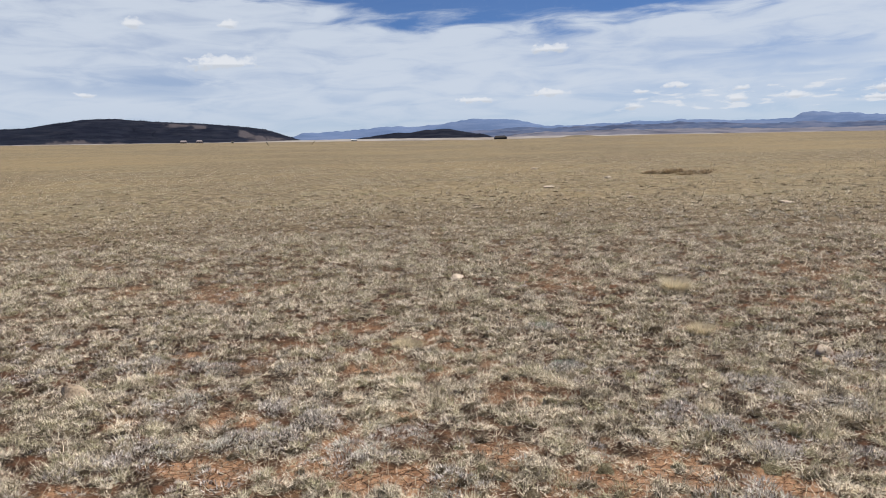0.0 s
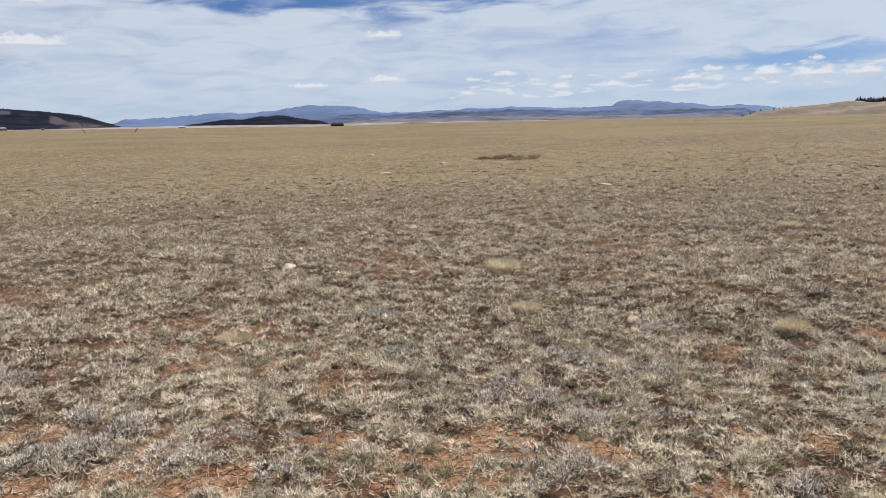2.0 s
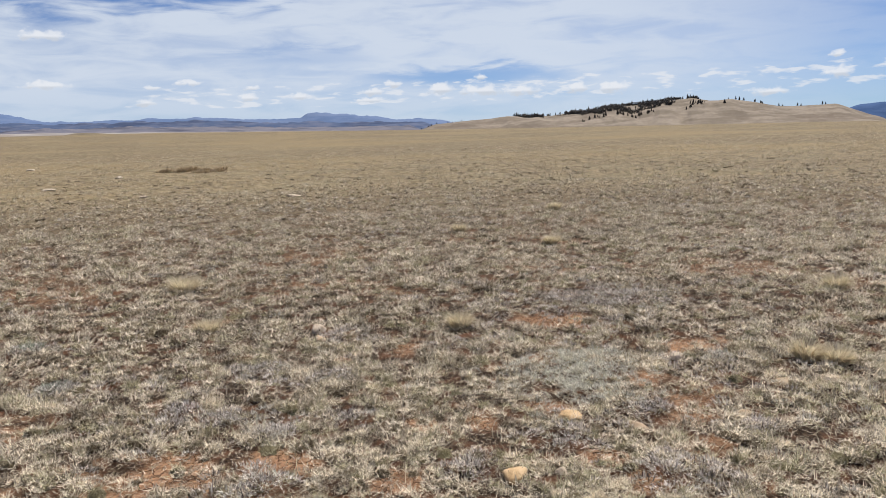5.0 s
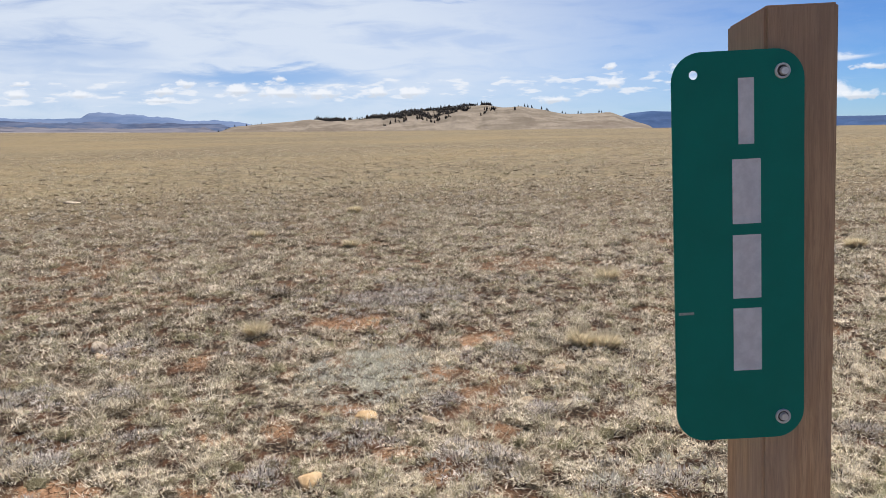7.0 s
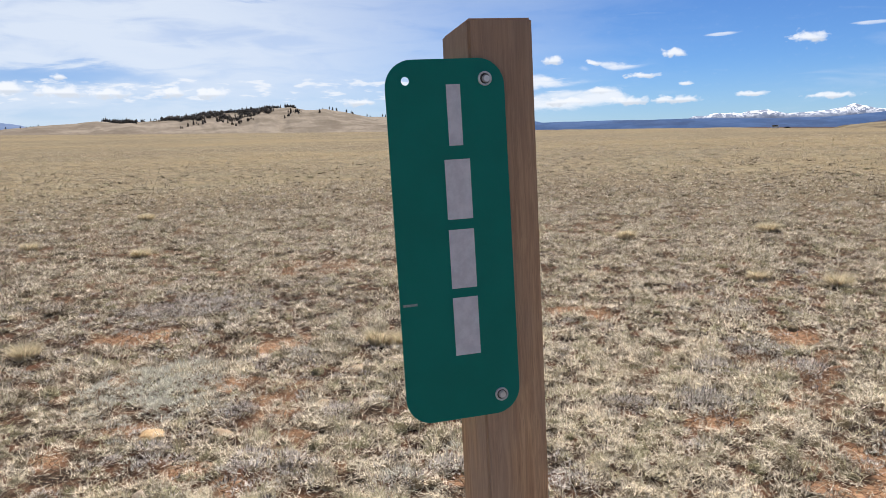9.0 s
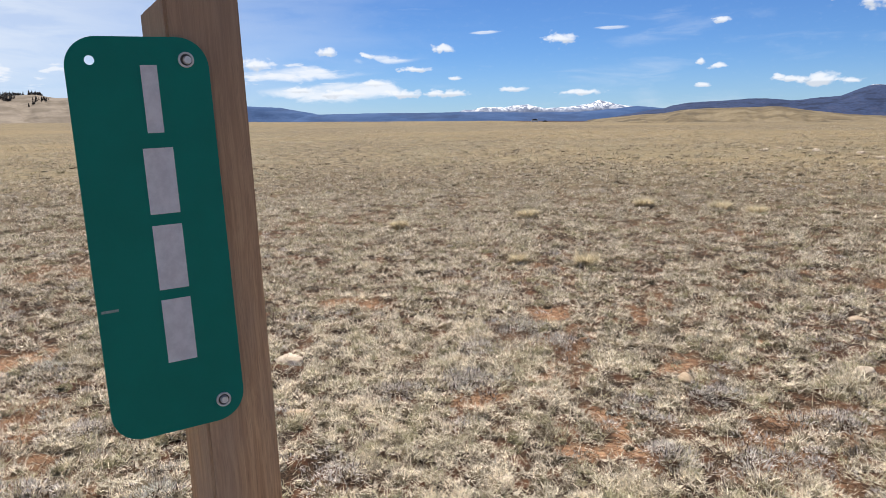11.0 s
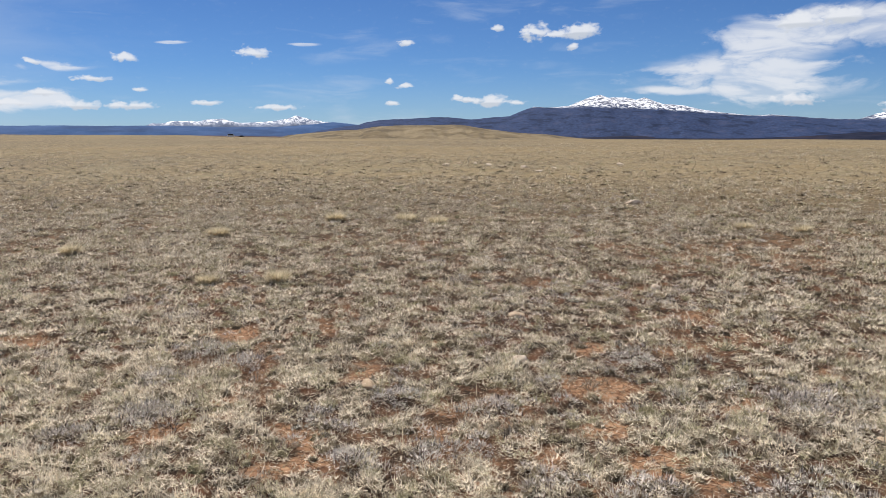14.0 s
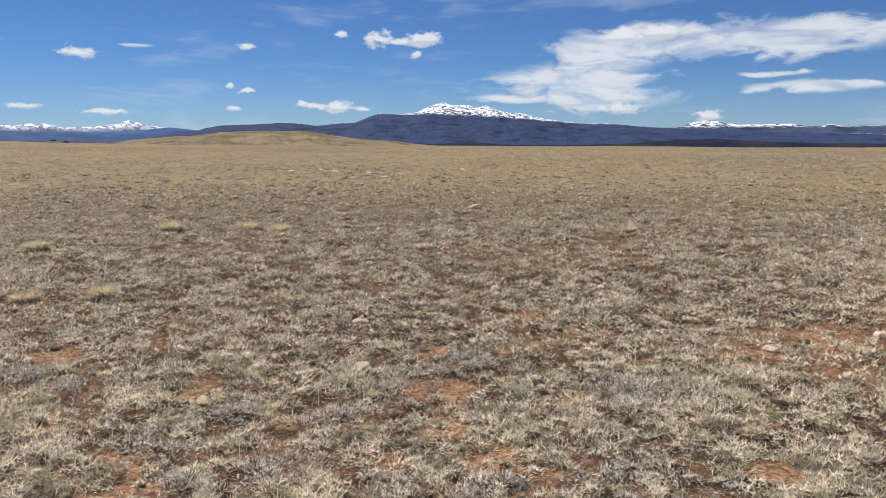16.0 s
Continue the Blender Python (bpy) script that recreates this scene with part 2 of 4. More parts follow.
def blade_material(name, low, high, third, sheen=0.15, thinness=0.12):
    """Dry leaves: the tone runs from low to high, a few lean to a third colour."""
    mat, n, sh = material(name, 0.75, spec=sheen)
    tone, tint = attr(n, "tone"), attr(n, "tint")
    c = n.mix(tone, low, high)
    c = n.mix(n.ramp(tint, 0.62, 0.95), c, third)
    n.links.new(c, sh.inputs["Base Color"])
    # thin leaves let some light through
    thin = n.add("ShaderNodeBsdfTranslucent", c)
    both = n.add("ShaderNodeMixShader", thinness, sh.outputs[0], thin.outputs[0])
    out = next(k for k in n.tree.nodes if k.type == "OUTPUT_MATERIAL")
    n.links.new(both.outputs[0], out.inputs[0])
    return mat


def hill_material(name, dark, light, scale, third=None, amount=0.5, grain=0.25):
    mat, n, sh = material(name, 0.95, spec=0.05)
    p = place(n)
    a = n.noise(stretched(n, p, 1.0, 1.0, 6.0), scale, 6.0, 0.6, 0.3)
    c = n.mix(n.ramp(a, 0.38, 0.62), dark, light)
    if third:
        b = n.noise(stretched(n, p, 1.0, 1.0, 9.0), scale * 0.45, 5.0, 0.6)
        c = n.mix(n.math("MULTIPLY", n.ramp(b, 0.5, 0.62), amount), c, third)
    c = n.mix(n.math("MULTIPLY", attr(n, "bare"), 0.8), c, (0.105, 0.09, 0.092))
    g = n.noise(p, scale * 12, 4.0, 0.7)
    c = n.mix(n.math("MULTIPLY", n.ramp(g, 0.4, 0.7), grain), c, tuple(0.5 * v for v in dark))
    n.links.new(c, sh.inputs["Base Color"])
    return mat


def snow_material(name, rock, forest, snow_from, snow_to, scale, rock_from, tilt=0.0):
    """Forest below, bare rock above it, snow lying in streaks higher up. Rock and forest come already tinted with haze.
    """
    mat, n, sh = material(name, 0.9, spec=0.1)
    p = place(n)
    parts = n.add("ShaderNodeSeparateXYZ", p)
    # the snow line hangs lower towards one side
    z = n.math("MULTIPLY_ADD", n.math("ADD", parts.outputs[1], 2000.0), -tilt, parts.outputs[2])
    a = n.noise(stretched(n, p, 1.0, 1.0, 0.55), scale, 6.0, 0.62, 0.8)
    b = n.noise(stretched(n, p, 1.0, 1.0, 4.0), scale * 0.32, 5.0, 0.6)
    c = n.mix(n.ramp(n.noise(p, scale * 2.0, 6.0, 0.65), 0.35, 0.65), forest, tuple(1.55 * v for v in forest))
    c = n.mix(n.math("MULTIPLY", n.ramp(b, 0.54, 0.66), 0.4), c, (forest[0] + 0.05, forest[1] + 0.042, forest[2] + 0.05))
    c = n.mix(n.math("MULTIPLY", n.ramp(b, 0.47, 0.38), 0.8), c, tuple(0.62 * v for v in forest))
    level = n.math("ADD", z, n.math("MULTIPLY", n.math("SUBTRACT", a, 0.5), (snow_to - snow_from) * 2.2))
    c = n.mix(n.ramp(level, rock_from - 8, rock_from + 8), c, rock)
    patch = n.ramp(a, 0.475, 0.515)
    lie = n.math("MULTIPLY", n.ramp(level, snow_from, snow_to), n.math("ADD", n.math("MULTIPLY", patch, 0.95), 0.05))
    c = n.mix(lie, c, (0.86, 0.88, 0.92))
    n.links.new(c, sh.inputs["Base Color"])
    return mat


def wood_material():
    mat, n, sh = material("weathered_timber", 0.72, spec=0.25)
    p = local(n)
    sway = stretched(n, n.noise(stretched(n, p, 9.0, 9.0, 4.0), 1.0, 3.0, 0.5, colour=True), 0.02, 0.02, 0.0)
    q = n.add("ShaderNodeVectorMath", p, sway, operation="ADD").outputs[0]
    grain = n.noise(stretched(n, q, 75.0, 75.0, 3.0), 3.0, 5.0, 0.6, 0.5)
    fibre = n.noise(stretched(n, q, 330.0, 330.0, 9.0), 3.0, 3.0, 0.6)
    blot = n.noise(stretched(n, p, 9.0, 9.0, 2.0), 1.0, 4.0, 0.55)
    c = n.mix(n.ramp(grain, 0.30, 0.70), (0.47, 0.275, 0.145), (0.70, 0.45, 0.255))
    c = n.mix(n.math("MULTIPLY", n.ramp(fibre, 0.50, 0.72), 0.45), c, (0.20, 0.115, 0.065))
    c = n.mix(n.math("MULTIPLY", n.ramp(blot, 0.45, 0.68), 0.5), c, (0.40, 0.31, 0.235))
    # greyed by weather towards the top, still raw lower down
    high = n.math("ADD", n.add("ShaderNodeSeparateXYZ", p).outputs[2], n.math("MULTIPLY", n.math("SUBTRACT", blot, 0.5), 0.5))
    c = n.mix(n.math("MULTIPLY", n.ramp(high, -0.35, 0.35), 0.62), c, (0.27, 0.195, 0.15))
    check = n.ramp(n.noise(stretched(n, q, 48.0, 48.0, 1.1), 1.0, 2.0, 0.5), 0.69, 0.73)
    c = n.mix(n.math("MULTIPLY", check, 0.7), c, (0.07, 0.045, 0.03))
    n.links.new(c, sh.inputs["Base Color"])
    bump(n, sh, n.math("ADD", grain, n.math("MULTIPLY", fibre, 0.4)), 0.5, 0.0015)
    return mat


def plain_material(name, low, high, scale=20.0, rough=0.6, metal=0.0, relief=0.0, spec=0.4, spots=None):
    mat, n, sh = material(name, rough, metal, spec)
    p = local(n)
    a = n.noise(p, scale, 6.0, 0.62)
    c = n.mix(n.ramp(a, 0.34, 0.66), low, high)
    if spots:
        c = n.mix(n.ramp(n.noise(p, scale * 2.6, 4.0, 0.6), 0.56, 0.64), c, spots)
    n.links.new(c, sh.inputs["Base Color"])
    if relief:
        bump(n, sh, n.noise(p, scale * 3, 6.0, 0.65), 0.7, relief)
    return mat


M_GROUND = ground_material()
M_STRAW = blade_material("dry_grass_blades", (0.09, 0.062, 0.038), (0.97, 0.85, 0.655), (0.47, 0.43, 0.26))
M_SAGE = blade_material("grey_sage_twigs", (0.085, 0.066, 0.055), (0.92, 0.835, 0.74), (0.66, 0.635, 0.52), 0.15, 0.15)
M_TUFT = blade_material("bunch_grass_blades", (0.36, 0.28, 0.165), (0.92, 0.82, 0.61), (0.50, 0.46, 0.28), 0.15, 0.5)
M_BUSH = blade_material("low_shrub_twigs", (0.16, 0.115, 0.07), (0.66, 0.52, 0.34), (0.36, 0.30, 0.18))


def turf_material():
    """Matted straw: pale leaf ends over brown hearts."""
    mat, n, sh = material("matted_turf", 0.9, spec=0.08)
    p = place(n)
    tone, tint = attr(n, "tone"), attr(n, "tint")
    fine = n.noise(stretched(n, p, 1.0, 1.0, 1.6), 210.0, 4.0, 0.7, 1.5)
    mid = n.noise(p, 30.0, 4.0, 0.6)
    c = n.mix(tone, (0.09, 0.066, 0.04), (0.30, 0.235, 0.15))
    c = n.mix(n.ramp(tint, 0.7, 1.0), c, (0.32, 0.28, 0.16))
    c = n.mix(n.math("MULTIPLY", n.ramp(fine, 0.50, 0.36), 0.85), c, (0.05, 0.035, 0.022))
    c = n.mix(n.math("MULTIPLY", n.ramp(mid, 0.50, 0.66), 0.6), c, (0.46, 0.38, 0.26))
    n.links.new(c, sh.inputs["Base Color"])
    bump(n, sh, n.math("ADD", fine, n.math("MULTIPLY", mid, 1.5)), 1.0, 0.02)
    return mat


M_TURF = turf_material()
M_WOOD = wood_material()
M_SIGN = plain_material("green_sheeting", (0.0, 0.185, 0.14), (0.0, 0.205, 0.157), 14.0, 0.45, 0.0, 0.0, 0.2)
M_SCUFF = plain_material("scuffed_sheeting", (0.20, 0.30, 0.27), (0.34, 0.42, 0.39), 300.0, 0.6)
M_BAR = plain_material("silver_sheeting", (0.62, 0.61, 0.63), (0.74, 0.73, 0.75), 60.0, 0.5)
M_STEEL = plain_material("galvanised_steel", (0.60, 0.60, 0.59), (0.74, 0.74, 0.73), 160.0, 0.42, 0.35)
# near-black stands for the shadow inside the washers
M_SEAT = plain_material("shadowed_steel", (0.03, 0.03, 0.03), (0.08, 0.075, 0.07), 200.0, 0.7)
M_STONE = plain_material("sandstone", (0.38, 0.275, 0.175), (0.56, 0.44, 0.31), 16.0, 0.9, 0.0, 0.004, 0.2)
M_PALE = plain_material("limestone", (0.44, 0.345, 0.25), (0.68, 0.57, 0.44), 18.0, 0.9, 0.0, 0.004, 0.2)
M_OCHRE = plain_material("ochre_sandstone", (0.46, 0.30, 0.15), (0.66, 0.475, 0.28), 14.0, 0.9, 0.0, 0.004, 0.2)
M_PITTED = plain_material("pitted_stone", (0.24, 0.175, 0.115), (0.46, 0.36, 0.255), 20.0, 0.9, 0.0, 0.006, 0.2, spots=(0.10, 0.075, 0.055))
M_TRUNK = plain_material("pine_bark", (0.05, 0.035, 0.025), (0.12, 0.085, 0.06), 3.0, 0.95)
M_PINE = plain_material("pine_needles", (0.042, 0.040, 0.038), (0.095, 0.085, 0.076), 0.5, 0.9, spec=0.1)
# the same needles shifted to blue for the haze over far forest
M_FAR_PINE = plain_material("hazed_pine_needles", (0.016, 0.023, 0.034), (0.036, 0.045, 0.057), 0.1, 0.9, spec=0.1)


# ---- numbers: smooth noise over arrays ----
def lattice(ix, iy, seed):
    h = (ix.astype(np.int64) * 374761393 + iy.astype(np.int64) * 668265263 + seed * 974711) & 0x7FFFFFFF
    h = ((h ^ (h >> 13)) * 1274126177) & 0x7FFFFFFF
    return ((h ^ (h >> 16)) & 0xFFFF) / 65535.0


def smooth_noise(x, y, seed=0):
    fx, fy = np.floor(x), np.floor(y)
    u, v = x - fx, y - fy
    u, v = u * u * (3 - 2 * u), v * v * (3 - 2 * v)
    a, b = lattice(fx, fy, seed), lattice(fx + 1, fy, seed)
    c, d = lattice(fx, fy + 1, seed), lattice(fx + 1, fy + 1, seed)
    return (a * (1 - u) + b * u) * (1 - v) + (c * (1 - u) + d * u) * v


def layered(x, y, octaves=4, seed=0, gain=0.5):
    total, weight, amp = 0.0, 0.0, 1.0
    for k in range(octaves):
        total = total + amp * smooth_noise(x * 2 ** k + 17.3 * k, y * 2 ** k - 9.1 * k, seed + k)
        weight, amp = weight + amp, amp * gain
    return total / weight


def step(x, lo, hi):
    u = np.clip((x - lo) / (hi - lo), 0, 1)
    return u * u * (3 - 2 * u)


EYE = 1.35


def rim(az):
    """Elevation, in degrees, at which the plain ends towards an azimuth: higher ground on one side, a fall on the other."""
    a = np.radians(az)
    return 0.379 + 0.909 * np.cos(a) - 0.879 * np.sin(a) + 0.015 * np.cos(2 * a) + 0.029 * np.sin(2 * a) - 0.112 * np.sin(3 * a) - (0.27 * step(az, 84, 97) + 0.07 * step(az, 97, 116)) * (1 - step(az, 160, 179)) - 0.2 * (1 - step(az, 2, 17)) * step(az, -80, -50)


def soil_at(x, y):
    """Bare red earth, 0 to 1: the worn patches between the grass."""
    wob = layered(x * 5.0, y * 5.0, 4, 3)
    field = step(layered(x * 0.9, y * 0.9, 4, 11) * 0.6 + wob * 0.4, 0.53, 0.66) * 0.6
    for px, py, pr in PATCHES:
        d = np.hypot(x - px, y - py) / pr
        field = np.maximum(field, step(1.4 - d - 2.6 * (wob - 0.5), 0.2, 0.8))
    return field


# worn earth: x, y, radius, going round with the walk
PATCHES = [(-0.47, 4.61, 0.23), (-1.85, 5.17, 0.15), (-1.22, 3.83, 0.17), (-0.73, 3.08, 0.24), (-0.42, 3.05, 0.16), (-0.14, 3.0, 0.15), (0.23, 3.3, 0.19), (-0.27, 3.9, 0.1), (0.8, 3.02, 0.29), (-0.54, 3.57, 0.15),
           (1.31, 2.9, 0.16), (1.01, 3.12, 0.11), (0.48, 4.01, 0.1), (1.9, 5.53, 0.14), (0.6, 2.77, 0.15), (-1.13, 3.2, 0.17), (2.26, 4.0, 0.11), (-0.06, 4.62, 0.11), (-1.86, 4.76, 0.1), (2.69, 3.91, 0.15), (-1.75, 3.81, 0.1)]
PATCHES += [(2.05, 2.82, 0.11), (2.33, 2.7, 0.11), (1.63, 2.33, 0.12), (4.21, 2.76, 0.19), (3.34, 2.57, 0.1), (3.94, 2.83, 0.11), (2.43, 2.04, 0.1), (2.36, 1.73, 0.08), (2.73, 1.49, 0.11), (3.89, 3.78, 0.25), (3.1, 2.06, 0.09),
            (2.66, 2.57, 0.12), (2.75, 0.97, 0.06), (3.7, 0.06, 0.17), (5.4, -0.22, 0.18), (3.18, -0.32, 0.08), (-1.9, 2.75, 0.35), (5.6, 1.2, 0.2), (3.43, -4.8, 0.3)]
PATCHES += [(4.01, -0.22, 0.09), (3.47, -0.52, 0.14), (3.24, -0.55, 0.1), (4.36, -0.94, 0.17), (3.6, -1.31, 0.12), (4.76, -1.46, 0.09), (4.33, -2.37, 0.15), (3.71, -2.03, 0.16), (4.16, -2.75, 0.11), (3.22, -1.88, 0.11),
            (2.82, -1.91, 0.16), (2.99, -1.55, 0.1), (2.62, -2.05, 0.13), (3.26, -2.63, 0.13), (4.86, -3.41, 0.13), (3.39, -3.98, 0.2), (3.59, -3.38, 0.11), (2.61, -3.28, 0.1), (2.23, -2.9, 0.11), (2.69, -1.59, 0.1)]


def height_at(x, y):
    r, az = np.hypot(x, y), np.degrees(np.arctan2(x, y))
    s = step(np.log(np.maximum(r, 1.0)), math.log(18), math.log(700))
    z = s * (r * np.tan(np.radians(rim(az))) + EYE)
    z = z + (layered(x * 0.05, y * 0.05, 3, 5) - 0.5) * 0.9 * step(r, 30, 140)
    lumps = (layered(x * 3.0, y * 3.0, 3, 7) - 0.5) * 0.045 + (layered(x * 14.0, y * 14.0, 3, 8) - 0.5) * 0.03
    return z + lumps * (1 - step(r, 40, 120)) * (1 - 0.5 * soil_at(x, y) * (r < 40))


# ---- building blocks ----
def sheet(name, verts, faces_quads, mat, attrs=None, smooth=True):
    """A mesh object from arrays: verts n x 3, quads m x 4 (or triangles m x 3)."""
    mesh = bpy.data.meshes.new(name)
    k = faces_quads.shape[1]
    mesh.vertices.add(len(verts)), mesh.loops.add(faces_quads.size), mesh.polygons.add(len(faces_quads))
    mesh.vertices.foreach_set("co", np.ascontiguousarray(verts, dtype=np.float32).ravel())
    mesh.loops.foreach_set("vertex_index", np.ascontiguousarray(faces_quads, dtype=np.int32).ravel())
    mesh.polygons.foreach_set("loop_start", np.arange(0, faces_quads.size, k, dtype=np.int32))
    if smooth:
        mesh.polygons.foreach_set("use_smooth", np.ones(len(faces_quads), dtype=bool))
    for key, values in (attrs or {}).items():
        mesh.attributes.new(key, "FLOAT", "POINT").data.foreach_set("value", np.asarray(values, dtype=np.float32))
    mesh.update(calc_edges=True)
    mesh.validate()
    mesh.materials.append(mat)
    return new(name, mesh)


def grid_faces(rows, cols, wrap=False):
    i, j = np.meshgrid(np.arange(rows - 1), np.arange(cols if wrap else cols - 1), indexing="ij")
    j2 = (j + 1) % cols
    return np.stack([i * cols + j, i * cols + j2, (i + 1) * cols + j2, (i + 1) * cols + j], -1).reshape(-1, 4)


def part(name, bm, mat, parent=None, label="", bevel=0.0):
    mesh = bpy.data.meshes.new(name)
    if bevel:
        bmesh.ops.bevel(bm, geom=[e for e in bm.edges if e.is_manifold and e.calc_face_angle(0) > 0.6], offset=bevel, segments=2, affect="EDGES")
    bm.to_mesh(mesh)
    bm.free()
    mesh.materials.append(mat)
    ob = new(name, mesh)
    if parent:
        ob.parent = parent
    if label:
        ob["label"] = label
    return ob


def box(x0, x1, y0, y1, z0, z1, bm=None):
    bm = bm or bmesh.new()
    m = Matrix.LocRotScale(((x0 + x1) / 2, (y0 + y1) / 2, (z0 + z1) / 2), None, (x1 - x0, y1 - y0, z1 - z0))
    bmesh.ops.create_cube(bm, size=1.0, matrix=m)
    return bm


def rod(radius, length, axis_pose, bm=None, sides=20, taper=1.0):
    bm = bm or bmesh.new()
    bmesh.ops.create_cone(bm, cap_ends=True, segments=sides, radius1=radius, radius2=radius * taper, depth=length, matrix=axis_pose)
    return bm


# ---- the ground ----
def build_ground():
    seen = np.arange(-42.0, 158.0, 0.58)
    unseen = np.arange(158.0, 318.0, 4.0)
    az = np.radians(np.concatenate([seen, unseen]))
    r = np.concatenate([[0.02, 0.5, 1.0, 1.5], np.geomspace(1.8, 14.0, 210), np.geomspace(14.3, 4900.0, 190)])
    rr, aa = np.meshgrid(r, az, indexing="ij")
    x, y = rr * np.sin(aa), rr * np.cos(aa)
    z = height_at(x, y)
    verts = np.stack([x, y, z], -1).reshape(-1, 3)
    soil = soil_at(x, y) * (1 - step(rr, 6, 16))
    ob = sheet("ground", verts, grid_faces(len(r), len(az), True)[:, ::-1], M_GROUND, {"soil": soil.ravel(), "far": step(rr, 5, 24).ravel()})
    return tagged(ob, "dry short-grass prairie with bare red earth patches", "ground", kind="structure")


build_ground()


# ---- distant hills and mountains ----
def ridge(name, az0, az1, reach, depth, peaks, mat, label, rough=0.12, floor=None, seed=1, steps=None, rows=26, spurs=1.6, relief=1.0, clearings=()):
    """A range of hills across azimuths az0 to az1 with its crest `reach` metres off. Peaks: azimuth and elevation in degrees."""
    n = steps or int((az1 - az0) / 0.1)
    az = np.linspace(az0, az1, n)
    crest = np.interp(az, [p[0] for p in peaks], [p[1] for p in peaks], left=-9.0, right=-9.0)
    outer = np.maximum(peaks[0][0] - az, az - peaks[-1][0])
    crest = np.where(outer > 0, np.where(az < peaks[0][0], peaks[0][1], peaks[-1][1]) - 0.35 * np.maximum(outer, 0), crest)
    ker = np.hanning(7)
    crest = np.convolve(np.pad(crest, 3, mode="edge"), ker / ker.sum(), "valid")
    crest = crest + (layered(az * 1.6, az * 0 + seed, 5, seed, 0.62) - 0.5) * rough * 2
    base = rim(az) - 0.25 if floor is None else np.full(n, floor)
    fade = step(az, az0, az0 + 0.8) * (1 - step(az, az1 - 0.8, az1))
    crest = base + np.maximum(crest - base, 0.0) * fade

    wide = np.hanning(2 * max(2, n // 30) + 1)
    calm = np.convolve(np.pad(crest, len(wide) // 2, mode="edge"), wide / wide.sum(), "valid")

    def surface(aa, uu):
        top, foot = np.interp(aa, az, calm) + np.interp(aa, az, crest - calm) * step(uu, 0.7, 1.0), np.interp(aa, az, base)
        rise = np.where(uu < 1, np.sin(np.clip(uu, 0, 1) * math.pi / 2) ** 1.35, 1 - (uu - 1) * 1.2)
        folds = layered(aa * spurs * 0.25 + uu * 0.8, uu * 2.2, 4, seed + 20, 0.5) - 0.5
        rise = rise + relief * folds * 0.55 * np.clip(uu * (1.02 - uu), 0, 1) * 2.2
        el = foot + (top - foot) * np.clip(rise, 0, 1) - 0.25 * (1 - step(uu, 0, 0.12))
        dist, a = reach - depth + depth * uu, np.radians(aa)
        return np.stack([dist * np.sin(a), dist * np.cos(a), EYE + (reach - depth + depth * np.minimum(uu, 1)) * np.tan(np.radians(el))], -1)

    uu, aa = np.meshgrid(np.linspace(0, 1.35, rows), az, indexing="ij")
    bare = np.zeros_like(uu)
    for a, u, wa, wu in clearings:
        d = np.hypot((aa - a) / wa, (uu - u) / wu) + (layered(aa * 2.5, uu * 14, 3, seed + 5) - 0.35) * 1.2
        bare = np.maximum(bare, 1 - step(d, 0.75, 1.05))
    ob = sheet(name, surface(aa, uu).reshape(-1, 3), grid_faces(rows, n)[:, ::-1], mat, {"bare": bare.ravel()})
    return tagged(ob, label, "hill" if "hill" in name or "knoll" in name else "mountain", kind="structure"), surface


# dark forest with a blue cast of distance haze in its colour
M_FOREST_HILL = hill_material("hazed_dark_forest", (0.008, 0.010, 0.019), (0.016, 0.019, 0.030), 0.02, (0.06, 0.06, 0.072), 0.2)
# far range and foothills: distance haze is put into their blue colour
M_FAR_BLUE = hill_material("haze_blue_range", (0.115, 0.170, 0.29), (0.145, 0.20, 0.325), 0.006, (0.18, 0.23, 0.34), 0.4, 0.1)
M_LOW_HILLS = hill_material("low_bare_hills", (0.145, 0.145, 0.175), (0.20, 0.19, 0.215), 0.01, (0.055, 0.06, 0.09), 0.75, 0.15)
M_MIDDLE = hill_material("haze_grey_foothills", (0.080, 0.112, 0.19), (0.135, 0.155, 0.225), 0.009, (0.05, 0.068, 0.12), 0.75, 0.15)
M_MOUND = hill_material("olive_mound", (0.15, 0.125, 0.085), (0.21, 0.17, 0.115), 0.05)
# navy: forest colour with the haze of distance painted in
M_NAVY = hill_material("hazed_navy_forest", (0.012, 0.015, 0.030), (0.022, 0.025, 0.044), 0.012, (0.06, 0.042, 0.045), 0.4, 0.2)
M_FLATS = hill_material("pale_flats", (0.27, 0.245, 0.225), (0.36, 0.33, 0.30), 0.012, (0.25, 0.20, 0.16), 0.6, 0.1)
M_BROWN = hill_material("brown_flats", (0.085, 0.055, 0.045), (0.14, 0.09, 0.07), 0.01, (0.05, 0.045, 0.05), 0.6, 0.1)
M_GRASS_HILL = hill_material("grassy_slope", (0.20, 0.165, 0.125), (0.30, 0.25, 0.195), 0.018, (0.16, 0.125, 0.095), 0.6, 0.25)
# the knoll's dark third tone paints the shade of its gullies
M_KNOLL = hill_material("knoll_grass", (0.165, 0.127, 0.076), (0.25, 0.20, 0.125), 0.03, (0.10, 0.08, 0.055), 0.7, 0.25)
# the blue is haze over forest, painted as base colour
M_BLUE_RIDGE = hill_material("haze_blue_ridge", (0.052, 0.100, 0.215), (0.075, 0.130, 0.26), 0.006, (0.05, 0.08, 0.16), 0.6, 0.15)
# rock and forest tones hold painted distance haze, hence the blue
M_SNOW_RANGE = snow_material("hazed_snowy_range", (0.20, 0.24, 0.33), (0.13, 0.16, 0.25), 30.0, 62.0, 0.03, 20.0)
